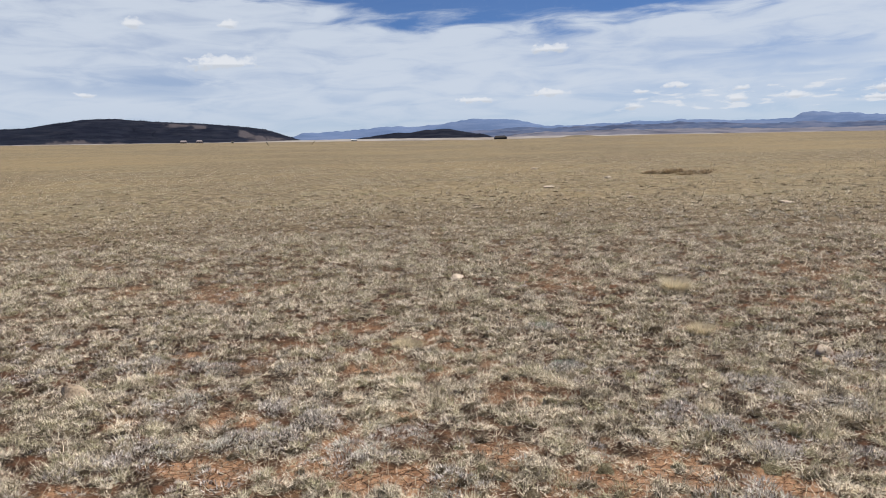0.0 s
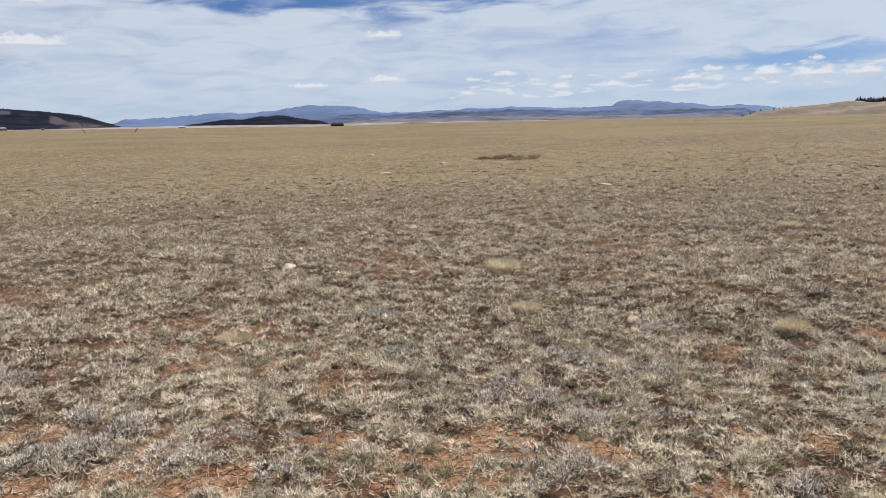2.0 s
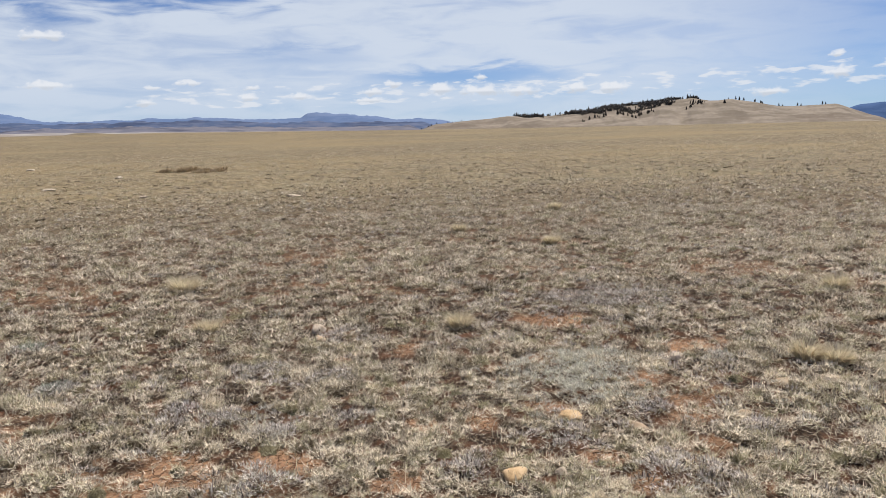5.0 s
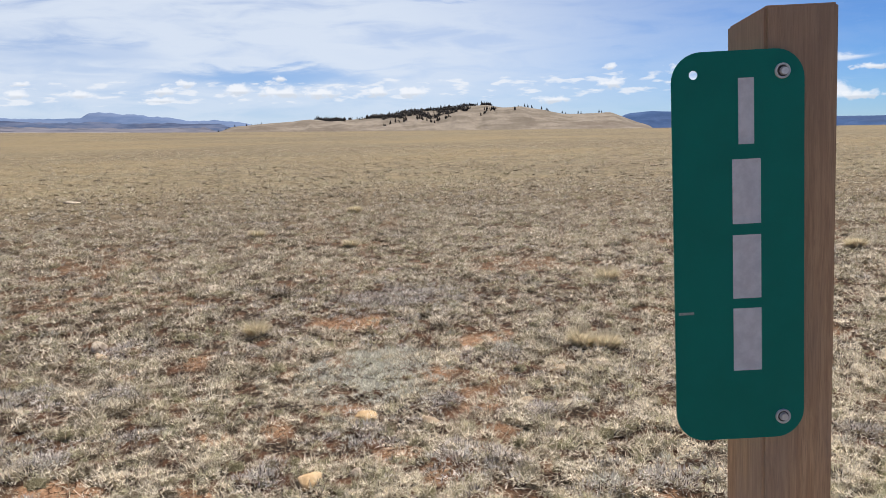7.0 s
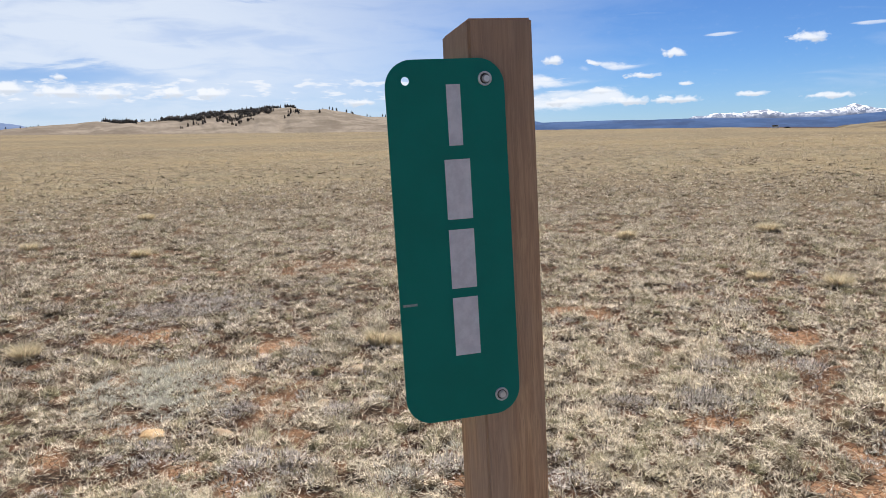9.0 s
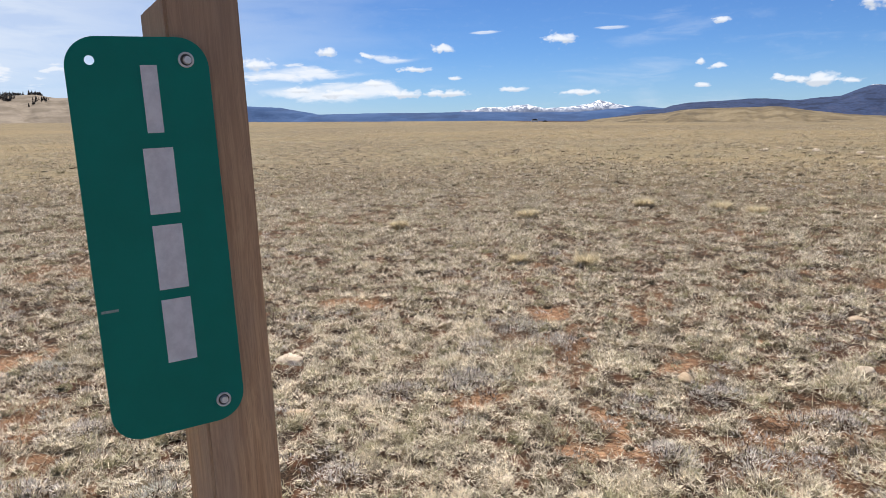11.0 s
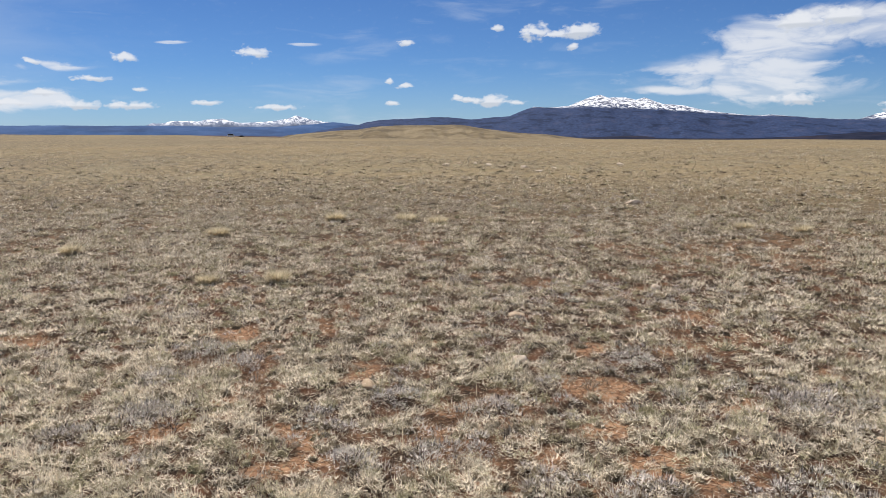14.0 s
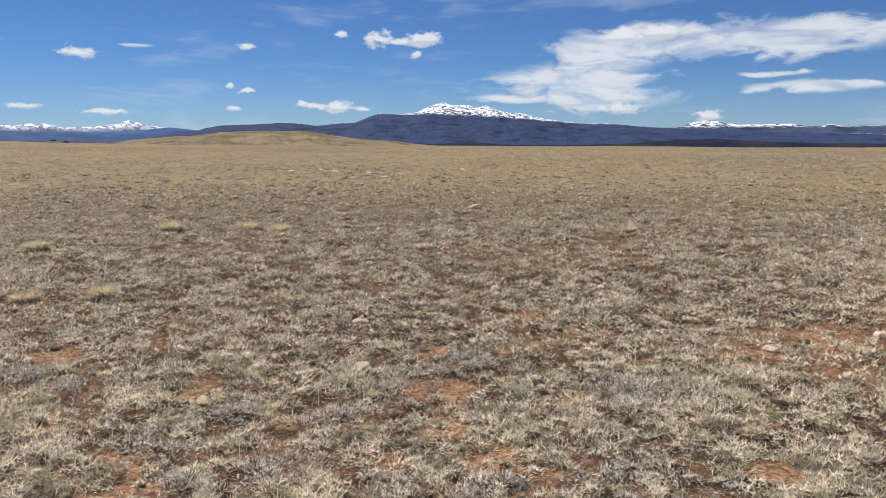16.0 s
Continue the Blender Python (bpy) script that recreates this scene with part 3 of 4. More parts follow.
M_BIG = snow_material("hazed_forest_mountain", (0.10, 0.11, 0.15), (0.023, 0.037, 0.083), 78.0, 98.0, 0.036, 95.0, 0.06)
M_RIDGE_SNOW = snow_material("hazed_snow_ridge", (0.10, 0.12, 0.17), (0.038, 0.052, 0.095), 34.0, 52.0, 0.02, 60.0)

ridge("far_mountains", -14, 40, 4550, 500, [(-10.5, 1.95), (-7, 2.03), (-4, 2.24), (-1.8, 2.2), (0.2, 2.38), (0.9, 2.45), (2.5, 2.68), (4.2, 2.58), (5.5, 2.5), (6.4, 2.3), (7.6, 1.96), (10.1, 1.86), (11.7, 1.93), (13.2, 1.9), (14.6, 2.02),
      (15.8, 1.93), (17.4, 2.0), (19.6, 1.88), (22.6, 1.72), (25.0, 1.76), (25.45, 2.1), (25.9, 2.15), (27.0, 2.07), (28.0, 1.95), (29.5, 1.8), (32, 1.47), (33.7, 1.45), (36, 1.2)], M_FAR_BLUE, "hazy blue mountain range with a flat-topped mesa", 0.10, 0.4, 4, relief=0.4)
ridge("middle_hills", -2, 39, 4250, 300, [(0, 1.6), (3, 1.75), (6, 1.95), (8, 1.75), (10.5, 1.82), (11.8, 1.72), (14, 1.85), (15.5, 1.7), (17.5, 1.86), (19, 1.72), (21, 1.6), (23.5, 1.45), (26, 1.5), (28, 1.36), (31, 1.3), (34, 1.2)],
      M_MIDDLE, "haze-greyed blue foothills before the far range", 0.10, 0.5, 8, relief=0.4)
ridge("bare_hills", 4, 38, 3900, 500, [(5, 1.35), (8, 1.5), (10, 1.4), (13, 1.5), (15, 1.35), (17, 1.4), (20.5, 1.25), (24, 1.1), (28, 1.0), (33, 0.95)], M_LOW_HILLS, "low bare grey-brown hills below the far range", 0.09, None, 9)
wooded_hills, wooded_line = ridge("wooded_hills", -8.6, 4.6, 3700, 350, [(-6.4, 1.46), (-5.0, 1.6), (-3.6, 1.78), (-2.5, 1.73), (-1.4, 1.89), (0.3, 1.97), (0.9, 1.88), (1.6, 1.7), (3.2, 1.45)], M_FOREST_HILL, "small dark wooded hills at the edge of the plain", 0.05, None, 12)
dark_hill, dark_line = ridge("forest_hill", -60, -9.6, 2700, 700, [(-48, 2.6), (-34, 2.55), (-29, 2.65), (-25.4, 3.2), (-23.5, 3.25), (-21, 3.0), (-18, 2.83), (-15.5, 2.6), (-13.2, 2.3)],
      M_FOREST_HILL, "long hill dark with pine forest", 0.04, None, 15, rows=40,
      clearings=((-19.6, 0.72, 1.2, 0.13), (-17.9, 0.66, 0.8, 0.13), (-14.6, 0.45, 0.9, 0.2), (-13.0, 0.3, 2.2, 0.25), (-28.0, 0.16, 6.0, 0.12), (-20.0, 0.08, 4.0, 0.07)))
grass_hill, grass_line = ridge("grassy_hill", 31, 66.6, 1350, 420, [(35, 0.95), (38.5, 1.18), (39.5, 1.26), (40.6, 1.34), (42.2, 1.25), (43.8, 1.26), (45.5, 1.42), (47.5, 1.63), (49.65, 1.82), (51.8, 1.99), (53.9, 2.1), (55.2, 1.8), (56.4, 1.9), (58.1, 1.6), (59.4, 1.27), (62.4, 1.22), (63.05, 1.26), (64.5, 0.67)],
      M_GRASS_HILL, "tawny grass hill with scattered pines", 0.03, None, 21, spurs=2.6, rows=60, relief=1.7)
ridge("blue_hills", 60, 75, 4500, 400, [(64.3, 1.12), (66, 1.24), (68.5, 1.08), (70, 1.0), (72.5, 0.5)], M_BLUE_RIDGE, "haze-blue forested mountains beyond the plain", 0.03, -0.7, 27)
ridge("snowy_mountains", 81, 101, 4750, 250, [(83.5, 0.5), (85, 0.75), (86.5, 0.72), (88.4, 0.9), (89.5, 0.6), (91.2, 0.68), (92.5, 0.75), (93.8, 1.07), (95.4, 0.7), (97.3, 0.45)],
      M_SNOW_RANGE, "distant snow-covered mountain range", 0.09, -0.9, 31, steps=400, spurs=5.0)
ridge("blue_ridge_low", 68, 102, 4300, 350, [(72, 0.45), (76, 0.46), (80, 0.44), (84, 0.42), (89, 0.3), (92, 0.25), (94.5, 0.4), (96.4, 0.6), (97.5, 0.48), (98.6, 0.35)], M_BLUE_RIDGE, "low haze-blue forested ridge beyond the plain", 0.03, -0.9, 33)
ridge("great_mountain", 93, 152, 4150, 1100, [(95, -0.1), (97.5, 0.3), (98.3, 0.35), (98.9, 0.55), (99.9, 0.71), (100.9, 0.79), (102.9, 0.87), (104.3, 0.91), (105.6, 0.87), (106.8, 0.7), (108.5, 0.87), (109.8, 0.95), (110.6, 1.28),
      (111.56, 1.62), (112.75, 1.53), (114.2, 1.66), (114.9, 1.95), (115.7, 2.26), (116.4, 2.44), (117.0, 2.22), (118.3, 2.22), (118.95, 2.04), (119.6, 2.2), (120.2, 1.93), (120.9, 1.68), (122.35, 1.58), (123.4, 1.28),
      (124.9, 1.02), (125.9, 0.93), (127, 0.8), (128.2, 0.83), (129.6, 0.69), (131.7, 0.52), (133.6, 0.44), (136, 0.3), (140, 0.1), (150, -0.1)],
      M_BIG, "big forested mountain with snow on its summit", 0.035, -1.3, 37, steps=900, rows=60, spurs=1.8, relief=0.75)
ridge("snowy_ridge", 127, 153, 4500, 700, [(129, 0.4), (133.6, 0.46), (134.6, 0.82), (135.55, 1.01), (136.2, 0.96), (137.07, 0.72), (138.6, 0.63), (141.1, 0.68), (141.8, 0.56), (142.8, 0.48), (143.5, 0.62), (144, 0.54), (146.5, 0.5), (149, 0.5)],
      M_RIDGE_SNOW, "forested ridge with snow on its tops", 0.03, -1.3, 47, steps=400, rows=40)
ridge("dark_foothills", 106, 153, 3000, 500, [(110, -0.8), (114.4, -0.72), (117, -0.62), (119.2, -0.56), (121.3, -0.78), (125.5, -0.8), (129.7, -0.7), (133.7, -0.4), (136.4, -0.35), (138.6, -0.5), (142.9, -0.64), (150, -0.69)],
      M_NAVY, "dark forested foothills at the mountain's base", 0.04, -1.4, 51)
ridge("low_mound", 7.6, 13.4, 760, 120, [(8.6, 0.95), (9.6, 1.13), (10.6, 1.14), (12.0, 1.0)], M_MOUND, "low olive mound far out on the plain", 0.02, None, 55, rows=14)
ridge("pale_flats", -40, 30, 1900, 200, [(a, float(rim(a)) + 0.05 + 0.13 * float(step(a, -16, -7) * (1 - step(a, 6, 17)))) for a in range(-38, 29, 3)], M_FLATS, "pale bare strip at the plain's far edge", 0.02, None, 58, rows=8)
ridge("brown_flats", 76, 114, 2600, 300, [(a, float(rim(a)) + 0.02 + 0.24 * float(step(a, 82, 97))) for a in range(78, 113, 3)], M_BROWN, "dark brown flats beyond the plain", 0.02, None, 59, rows=8)
ridge("grassy_knoll", 90, 121, 800, 330, [(93, -0.35), (96.4, -0.05), (98.3, 0.03), (99.5, 0.22), (101.1, 0.30), (104.3, 0.33), (105.6, 0.37), (106.2, 0.33), (107.6, 0.07), (108.5, -0.06), (110.6, -0.32), (112.7, -0.45), (114.9, -0.72), (117.9, -0.98)],
      M_KNOLL, "low tawny grass knoll on the plain", 0.012, None, 41, spurs=3.0, rows=40, relief=1.7)


# ---- pines ----
def crown_arrays(rng, tall, wide, tiers, sides):
    """A ragged stack of cones, as arrays of points and triangles."""
    verts, tris = [], []
    for k in range(tiers):
        z0 = tall * (0.14 + 0.80 * k / tiers)
        z1 = tall if k == tiers - 1 else z0 + tall * (0.36 if tiers < 4 else 0.30)
        r = wide * (1 - 0.78 * k / tiers)
        start = len(verts)
        for j in range(sides):
            a = 2 * math.pi * (j + 0.5 * (k % 2)) / sides + rng.uniform(-0.25, 0.25)
            q = r * rng.uniform(0.62, 1.12)
            verts.append((q * math.cos(a), q * math.sin(a), z0 - tall * 0.04 * rng.uniform(-1, 1.4)))
        verts.append((rng.uniform(-0.05, 0.05) * wide, rng.uniform(-0.05, 0.05) * wide, z1))
        verts.append((0, 0, z0 + 0.03 * tall))
        for j in range(sides):
            tris += [(start + j, start + (j + 1) % sides, start + sides), (start + (j + 1) % sides, start + j, start + sides + 1)]
    return np.array(verts), np.array(tris)


def woods(name, spots, heights, seed, tiers, sides, label, mat=None):
    rng = random.Random(seed)
    kinds = [crown_arrays(rng, rng.uniform(0.7, 1.0), rng.uniform(0.16, 0.44), tiers, sides) for _ in range(11)]
    verts, tris, at = [], [], 0
    for k, (p, h) in enumerate(zip(spots, heights)):
        v, t = kinds[k % 11]
        verts.append(v * h + p - (0, 0, 0.05 * h))
        tris.append(t + at)
        at += len(v)
    return tagged(sheet(name, np.concatenate(verts), np.concatenate(tris), mat or M_PINE, smooth=False), label, "woods", kind="stuff")


def pine(at, tall, seed):
    rng = random.Random(seed)
    tree = tagged(new("pine_tree"), "lone dark pine tree on a dry grass hillside", "tree", group="pines on the grass hill")
    v, t = crown_arrays(rng, tall, tall * rng.uniform(0.27, 0.36), 6, 9)
    crown = sheet("crown", v, t, M_PINE, smooth=False)
    trunk = part("trunk", rod(tall * 0.03, tall * 0.8, pose(0, 0, tall * 0.37), sides=7, taper=0.35), M_TRUNK)
    crown.parent = trunk.parent = tree
    tree.matrix_world = pose(*at)
    return tree


def hill_woods():
    rng = np.random.default_rng(61)
    # a belt of pines under the crest, thickest in its middle
    n = 4200
    az = np.concatenate([rng.uniform(40.4, 45.6, 1200), rng.uniform(45.2, 54.3, n - 1200)])
    lo = np.interp(az, [41.8, 43, 45.6, 46, 50, 52, 54], [0.86, 0.8, 0.78, 0.62, 0.6, 0.68, 0.88])
    u = lo + (1.05 - lo) * rng.uniform(0, 1, n)
    keep = layered(az * 1.6, u * 7, 3, 66) > 0.40
    az, u = az[keep], u[keep]
    woods("pine_woods", grass_line(az, u), rng.uniform(2.0, 5.6, len(az)) + 4.0 * rng.uniform(0, 1, len(az)) ** 5, 62, 2, 6, "belt of dark pines along a grassy hill")
    kinds = [pine((0, 0, -900), 10.0, 630 + k) for k in range(4)]
    groups = [(49.9, 0.50, 1.3, 24), (47.8, 0.46, 1.1, 12), (54.2, 0.66, 0.5, 12), (53.7, 0.60, 0.3, 5), (57.5, 0.97, 1.3, 11), (56.0, 0.62, 0.08, 2), (60.0, 0.98, 1.0, 4), (62.4, 0.98, 0.3, 2), (35.2, 0.97, 1.9, 12), (46.5, 0.42, 0.6, 4)]
    count = 0
    for a, u, spread, many in groups:
        for _ in range(many):
            at = grass_line(np.array([a + rng.uniform(-spread, spread)]), np.array([u + rng.uniform(-0.05, 0.03)]))[0]
            tall = rng.uniform(0.25, 0.68) if a > 40 else rng.uniform(0.22, 0.42)
            m = pose(at[0], at[1], at[2] - 0.3, 0, 0, rng.uniform(0, 360)) @ Matrix.Scale(tall, 4)
            if count < 4:
                kinds[count].matrix_world = m
            else:
                copy_thing(kinds[count % 4], Matrix.Translation(m.translation) @ m.to_quaternion().to_matrix().to_4x4()).scale = (tall, tall, tall)
            count += 1
    # forest on the long dark hill
    az = rng.uniform(-42, -10.5, 5200)
    u = rng.uniform(0.3, 1.03, 5200)
    keep = ((layered(az * 0.6, u * 5, 3, 71) > 0.40) | (u > 0.9)) & ~((np.abs(az + 19.0) < 2.0) & (np.abs(u - 0.70) < 0.14)) & ~((az > -16) & (u < 0.6) & (layered(az * 2.0, u * 6, 2, 75) > 0.42))
    az, u = az[keep], u[keep]
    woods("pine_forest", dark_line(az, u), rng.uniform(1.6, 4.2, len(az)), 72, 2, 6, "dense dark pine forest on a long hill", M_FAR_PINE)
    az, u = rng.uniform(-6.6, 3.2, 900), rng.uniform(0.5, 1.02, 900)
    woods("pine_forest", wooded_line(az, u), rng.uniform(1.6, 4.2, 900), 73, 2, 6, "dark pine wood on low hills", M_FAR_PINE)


hill_woods()


# ---- far buildings and vehicles ----
M_WHITE = plain_material("white_paint", (0.66, 0.66, 0.66), (0.80, 0.80, 0.79), 2.0, 0.5)
M_DARK = plain_material("dark_boards", (0.012, 0.010, 0.010), (0.035, 0.028, 0.025), 1.0, 0.8)
M_GREY = plain_material("grey_boards", (0.25, 0.21, 0.20), (0.34, 0.29, 0.27), 1.0, 0.8)
M_RUBBER = plain_material("tyre_rubber", (0.015, 0.015, 0.015), (0.03, 0.03, 0.03), 10.0, 0.9)
M_PANE = plain_material("dark_glass", (0.01, 0.012, 0.015), (0.02, 0.022, 0.026), 5.0, 0.1)


def far_spot(az, r):
    x, y = r * math.sin(radians(az)), r * math.cos(radians(az))
    return x, y, float(height_at(np.array([x]), np.array([y]))[0])


def house(name, az, r, long, deep, tall, roof, wall_mat, roof_mat, label, category="house"):
    x, y, z = far_spot(az, r)
    ob = tagged(new(name), label, category, group="far farm buildings")
    ob.matrix_world = pose(x, y, z - 0.2, 0, 0, -az)
    part("wall", box(-long / 2, long / 2, -deep / 2, deep / 2, 0, tall), wall_mat, ob)
    bm = bmesh.new()
    p = [bm.verts.new(c) for c in ((-long / 2 - 0.3, -deep / 2 - 0.4, tall), (long / 2 + 0.3, -deep / 2 - 0.4, tall), (long / 2 + 0.3, deep / 2 + 0.4, tall), (-long / 2 - 0.3, deep / 2 + 0.4, tall),
                                   (-long / 2 - 0.3 + roof, 0, tall + roof), (long / 2 + 0.3 - roof, 0, tall + roof))]
    for f in ((0, 1, 5, 4), (2, 3, 4, 5), (1, 2, 5), (3, 0, 4), (3, 2, 1, 0)):
        bm.faces.new([p[k] for k in f])
    part("roof", bm, roof_mat, ob)
    part("door", box(-0.6, 0.6, -deep / 2 - 0.06, -deep / 2 + 0.1, 0, 2.1), M_DARK, ob)
    for k in (-0.3, 0.3):
        part("window", box(long * k - 0.6, long * k + 0.6, -deep / 2 - 0.05, -deep / 2 + 0.1, 1.0, 2.1), M_PANE, ob)
    return ob


house("barn", 4.4, 1000, 17.0, 9.0, 2.6, 2.6, M_DARK, M_DARK, "long dark low barn far out on the plain", "barn")
house("farmhouse", -6.7, 1500, 12.0, 8.0, 3.4, 1.2, M_WHITE, M_WHITE, "small white far-off farm building")
house("farmhouse", -19.0, 1600, 13.0, 8.0, 4.0, 2.4, M_GREY, M_GREY, "grey far-off farm building under a wooded hill")
house("farmhouse", -17.9, 1600, 13.0, 8.0, 4.0, 2.4, M_GREY, M_GREY, "grey far-off farm building under a wooded hill")
house("farmhouse", -15.6, 1500, 6.0, 5.0, 3.0, 1.4, M_WHITE, M_DARK, "small white hut under a wooded hill")


def brace(az, r, tilt, tall):
    x, y, z = far_spot(az, r)
    ob = part("fence_brace", rod(0.12, tall, pose(0, 0, tall / 2 - 0.25), sides=10, taper=0.8), M_DARK)
    ob.matrix_world = pose(x, y, z, 0, tilt, -az)
    return tagged(ob, "leaning dark wooden fence brace far off", "fence post", group="far fence braces")


brace(-9.85, 330, 38, 2.1)
brace(-13.0, 330, -38, 2.1)


def vehicle(name, az, r, long, tall, cab, mat, label, category):
    x, y, z = far_spot(az, r)
    ob = tagged(new(name), label, category)
    ob.matrix_world = pose(x, y, z + 0.02, 0, 0, -az)
    part("body", box(-long / 2, long / 2, -0.95, 0.95, 0.45, tall), mat, ob, "", 0.12)
    part("cabin", box(-long / 2 + cab[0], -long / 2 + cab[1], -0.85, 0.85, tall, tall + cab[2]), mat, ob, "", 0.15)
    part("window", box(-long / 2 + cab[0] + 0.25, -long / 2 + cab[1] - 0.25, -0.88, 0.88, tall + 0.05, tall + cab[2] - 0.12), M_PANE, ob)
    for sx in (-0.32, 0.32):
        for sy in (-0.8, 0.8):
            part("wheel", rod(0.36, 0.24, pose(sx * long, sy, 0.36, 90), sides=16), M_RUBBER, ob)
    return ob


vehicle("camper_van", 89.0, 560, 5.2, 1.5, (0.6, 4.6, 1.0), M_WHITE, "white camper van parked far out on the plain", "van")
vehicle("parked_car", 89.75, 560, 4.2, 0.95, (1.0, 3.3, 0.55), M_DARK, "dark car parked on the plain", "car")


# ---- grass, sage, stems ----
def scatter(rng, count, r0, r1, az0=-38.0, az1=153.0):
    r = np.sqrt(rng.uniform(r0 * r0, r1 * r1, count))
    a = np.radians(rng.uniform(az0, az1, count))
    return r * np.sin(a), r * np.cos(a)


def blades(name, rng, x, y, z, length, width, lean, turn, tone, tint, mat, bend=0.6, pieces=2):
    """Tapered, bent strips of leaf. All arguments but the last are arrays, one value a blade."""
    n = len(x)
    side = turn + rng.uniform(-1.2, 1.2, n) + math.pi / 2
    sx, sy = np.cos(side) * width / 2, np.sin(side) * width / 2
    dx, dy = np.cos(turn), np.sin(turn)
    pts = []
    px, py, pz, tilt = x.copy(), y.copy(), z.copy(), lean.copy()
    for k in range(pieces + 1):
        w = 1.0 - k / pieces
        if k < pieces:
            w = max(w, 0.7)
            pts += [np.stack([px - sx * w, py - sy * w, pz], -1), np.stack([px + sx * w, py + sy * w, pz], -1)]
            seg = length / pieces
            px, py, pz = px + dx * np.sin(tilt) * seg, py + dy * np.sin(tilt) * seg, pz + np.cos(tilt) * seg
            tilt = tilt + bend * rng.uniform(0.3, 1.6, n)
        else:
            pts.append(np.stack([px, py, pz], -1))
    k = len(pts)
    verts = np.stack(pts, 1).reshape(-1, 3)
    base = (np.arange(n) * k)[:, None]
    tris = []
    for s in range(pieces - 1):
        o = 2 * s
        tris += [[o, o + 1, o + 3], [o, o + 3, o + 2]]
    tris.append([k - 3, k - 2, k - 1])
    faces = (base[:, None, :] + np.array(tris)[None]).reshape(-1, 3)
    ob = sheet(name, verts, faces, mat, {"tone": np.repeat(tone, k), "tint": np.repeat(tint, k)}, smooth=False)
    return ob


# sage cushions: x, y, radius
DRIFTS = [(-1.1, 3.47, 0.12), (-0.52, 3.25, 0.17), (-0.24, 3.44, 0.17), (-0.02, 2.98, 0.13), (-1.53, 3.38, 0.19), (-1.55, 4.02, 0.21), (-0.97, 4.02, 0.1), (-0.86, 3.54, 0.15), (-1.53, 4.8, 0.16), (-2.15, 4.9, 0.22), (-0.7, 3.72, 0.16),
          (1.18, 3.67, 0.13), (1.35, 3.49, 0.11), (1.43, 3.14, 0.13), (1.83, 3.09, 0.1), (1.78, 4.08, 0.18), (2.48, 4.47, 0.2), (1.16, 2.68, 0.17), (2.01, 3.71, 0.13), (0.72, 4.54, 0.15), (0.75, 5.6, 0.16)]
DRIFTS += [(3.01, 3.09, 0.2), (3.29, 2.94, 0.34), (2.93, 2.68, 0.31), (2.94, 2.24, 0.13), (3.87, 2.48, 0.16), (2.38, 2.24, 0.16), (2.53, 1.69, 0.22), (1.91, 2.26, 0.1), (3.17, 1.76, 0.11), (2.64, 1.16, 0.1), (2.83, 1.03, 0.08),
           (4.46, 0.17, 0.14), (2.87, 0.53, 0.12), (3.73, 0.48, 0.12), (4.58, -0.28, 0.17), (3.99, 0.2, 0.1), (4.6, 4.0, 0.5)]
DRIFTS += [(4.93, -0.01, 0.22), (3.87, 0.09, 0.18), (3.59, -0.67, 0.17), (3.09, -1.07, 0.13), (3.12, -0.69, 0.12), (3.18, -1.24, 0.11), (3.15, -2.99, 0.3), (2.79, -1.45, 0.12), (2.44, -2.28, 0.16), (2.64, -1.76, 0.12),
           (3.57, -1.48, 0.12), (3.98, -2.45, 0.18), (3.8, -1.02, 0.12)]


def drift_at(x, y):
    """Where the grey sage takes over from the grass, 0 to 1."""
    field = 0.7 * step(layered(x * 0.8, y * 0.8, 4, 55), 0.52, 0.66)
    for a, b, c in DRIFTS:
        field = np.maximum(field, step(1.5 - np.hypot(x - a, y - b) / c - 0.8 * (layered(x * 6, y * 6, 3, 57) - 0.5), 0.2, 0.8))
    return field


def dome_at(x, y):
    """How far the crown of a sage cushion stands above the soil."""
    up = np.zeros_like(x)
    for a, b, c in DRIFTS:
        up = np.maximum(up, 0.16 * min(c, 0.17) * np.maximum(0.0, 1 - ((x - a) ** 2 + (y - b) ** 2) / (1.1 * c) ** 2))
    return up


def cushions(seed, x, y, radius, tall, tone, tint, label):
    """Low ragged hummocks of matted turf, one to a clump."""
    rng = np.random.default_rng(seed)
    n, sides = len(x), 6
    base = height_at(x, y)
    start = rng.uniform(0, 6.28, n)
    rings = []
    for scale, up in ((1.0, -0.25), (0.72, 0.7)):
        a = start[:, None] + np.arange(sides)[None] * 2 * math.pi / sides + rng.uniform(-0.3, 0.3, (n, sides))
        q = radius[:, None] * scale * rng.uniform(0.65, 1.3, (n, sides))
        rings.append(np.stack([x[:, None] + q * np.cos(a), y[:, None] + q * np.sin(a), base[:, None] + tall[:, None] * (up + rng.uniform(-0.22, 0.22, (n, sides)))], -1))
    top = np.stack([x + radius * rng.uniform(-0.3, 0.3, n), y + radius * rng.uniform(-0.3, 0.3, n), base + tall * rng.uniform(0.8, 1.15, n)], -1)[:, None]
    verts = np.concatenate([rings[0], rings[1], top], 1).reshape(-1, 3)
    tris = []
    for j in range(sides):
        k = (j + 1) % sides
        tris += [(j, k, sides + k), (j, sides + k, sides + j), (sides + j, sides + k, 2 * sides)]
    per = 2 * sides + 1
    faces = ((np.arange(n) * per)[:, None, None] + np.array(tris)[None]).reshape(-1, 3)
    ob = sheet("turf_hummocks", verts, faces, M_TURF, {"tone": np.repeat(tone, per), "tint": np.repeat(tint, per)}, smooth=False)
    return tagged(ob, label, "grass", kind="stuff")


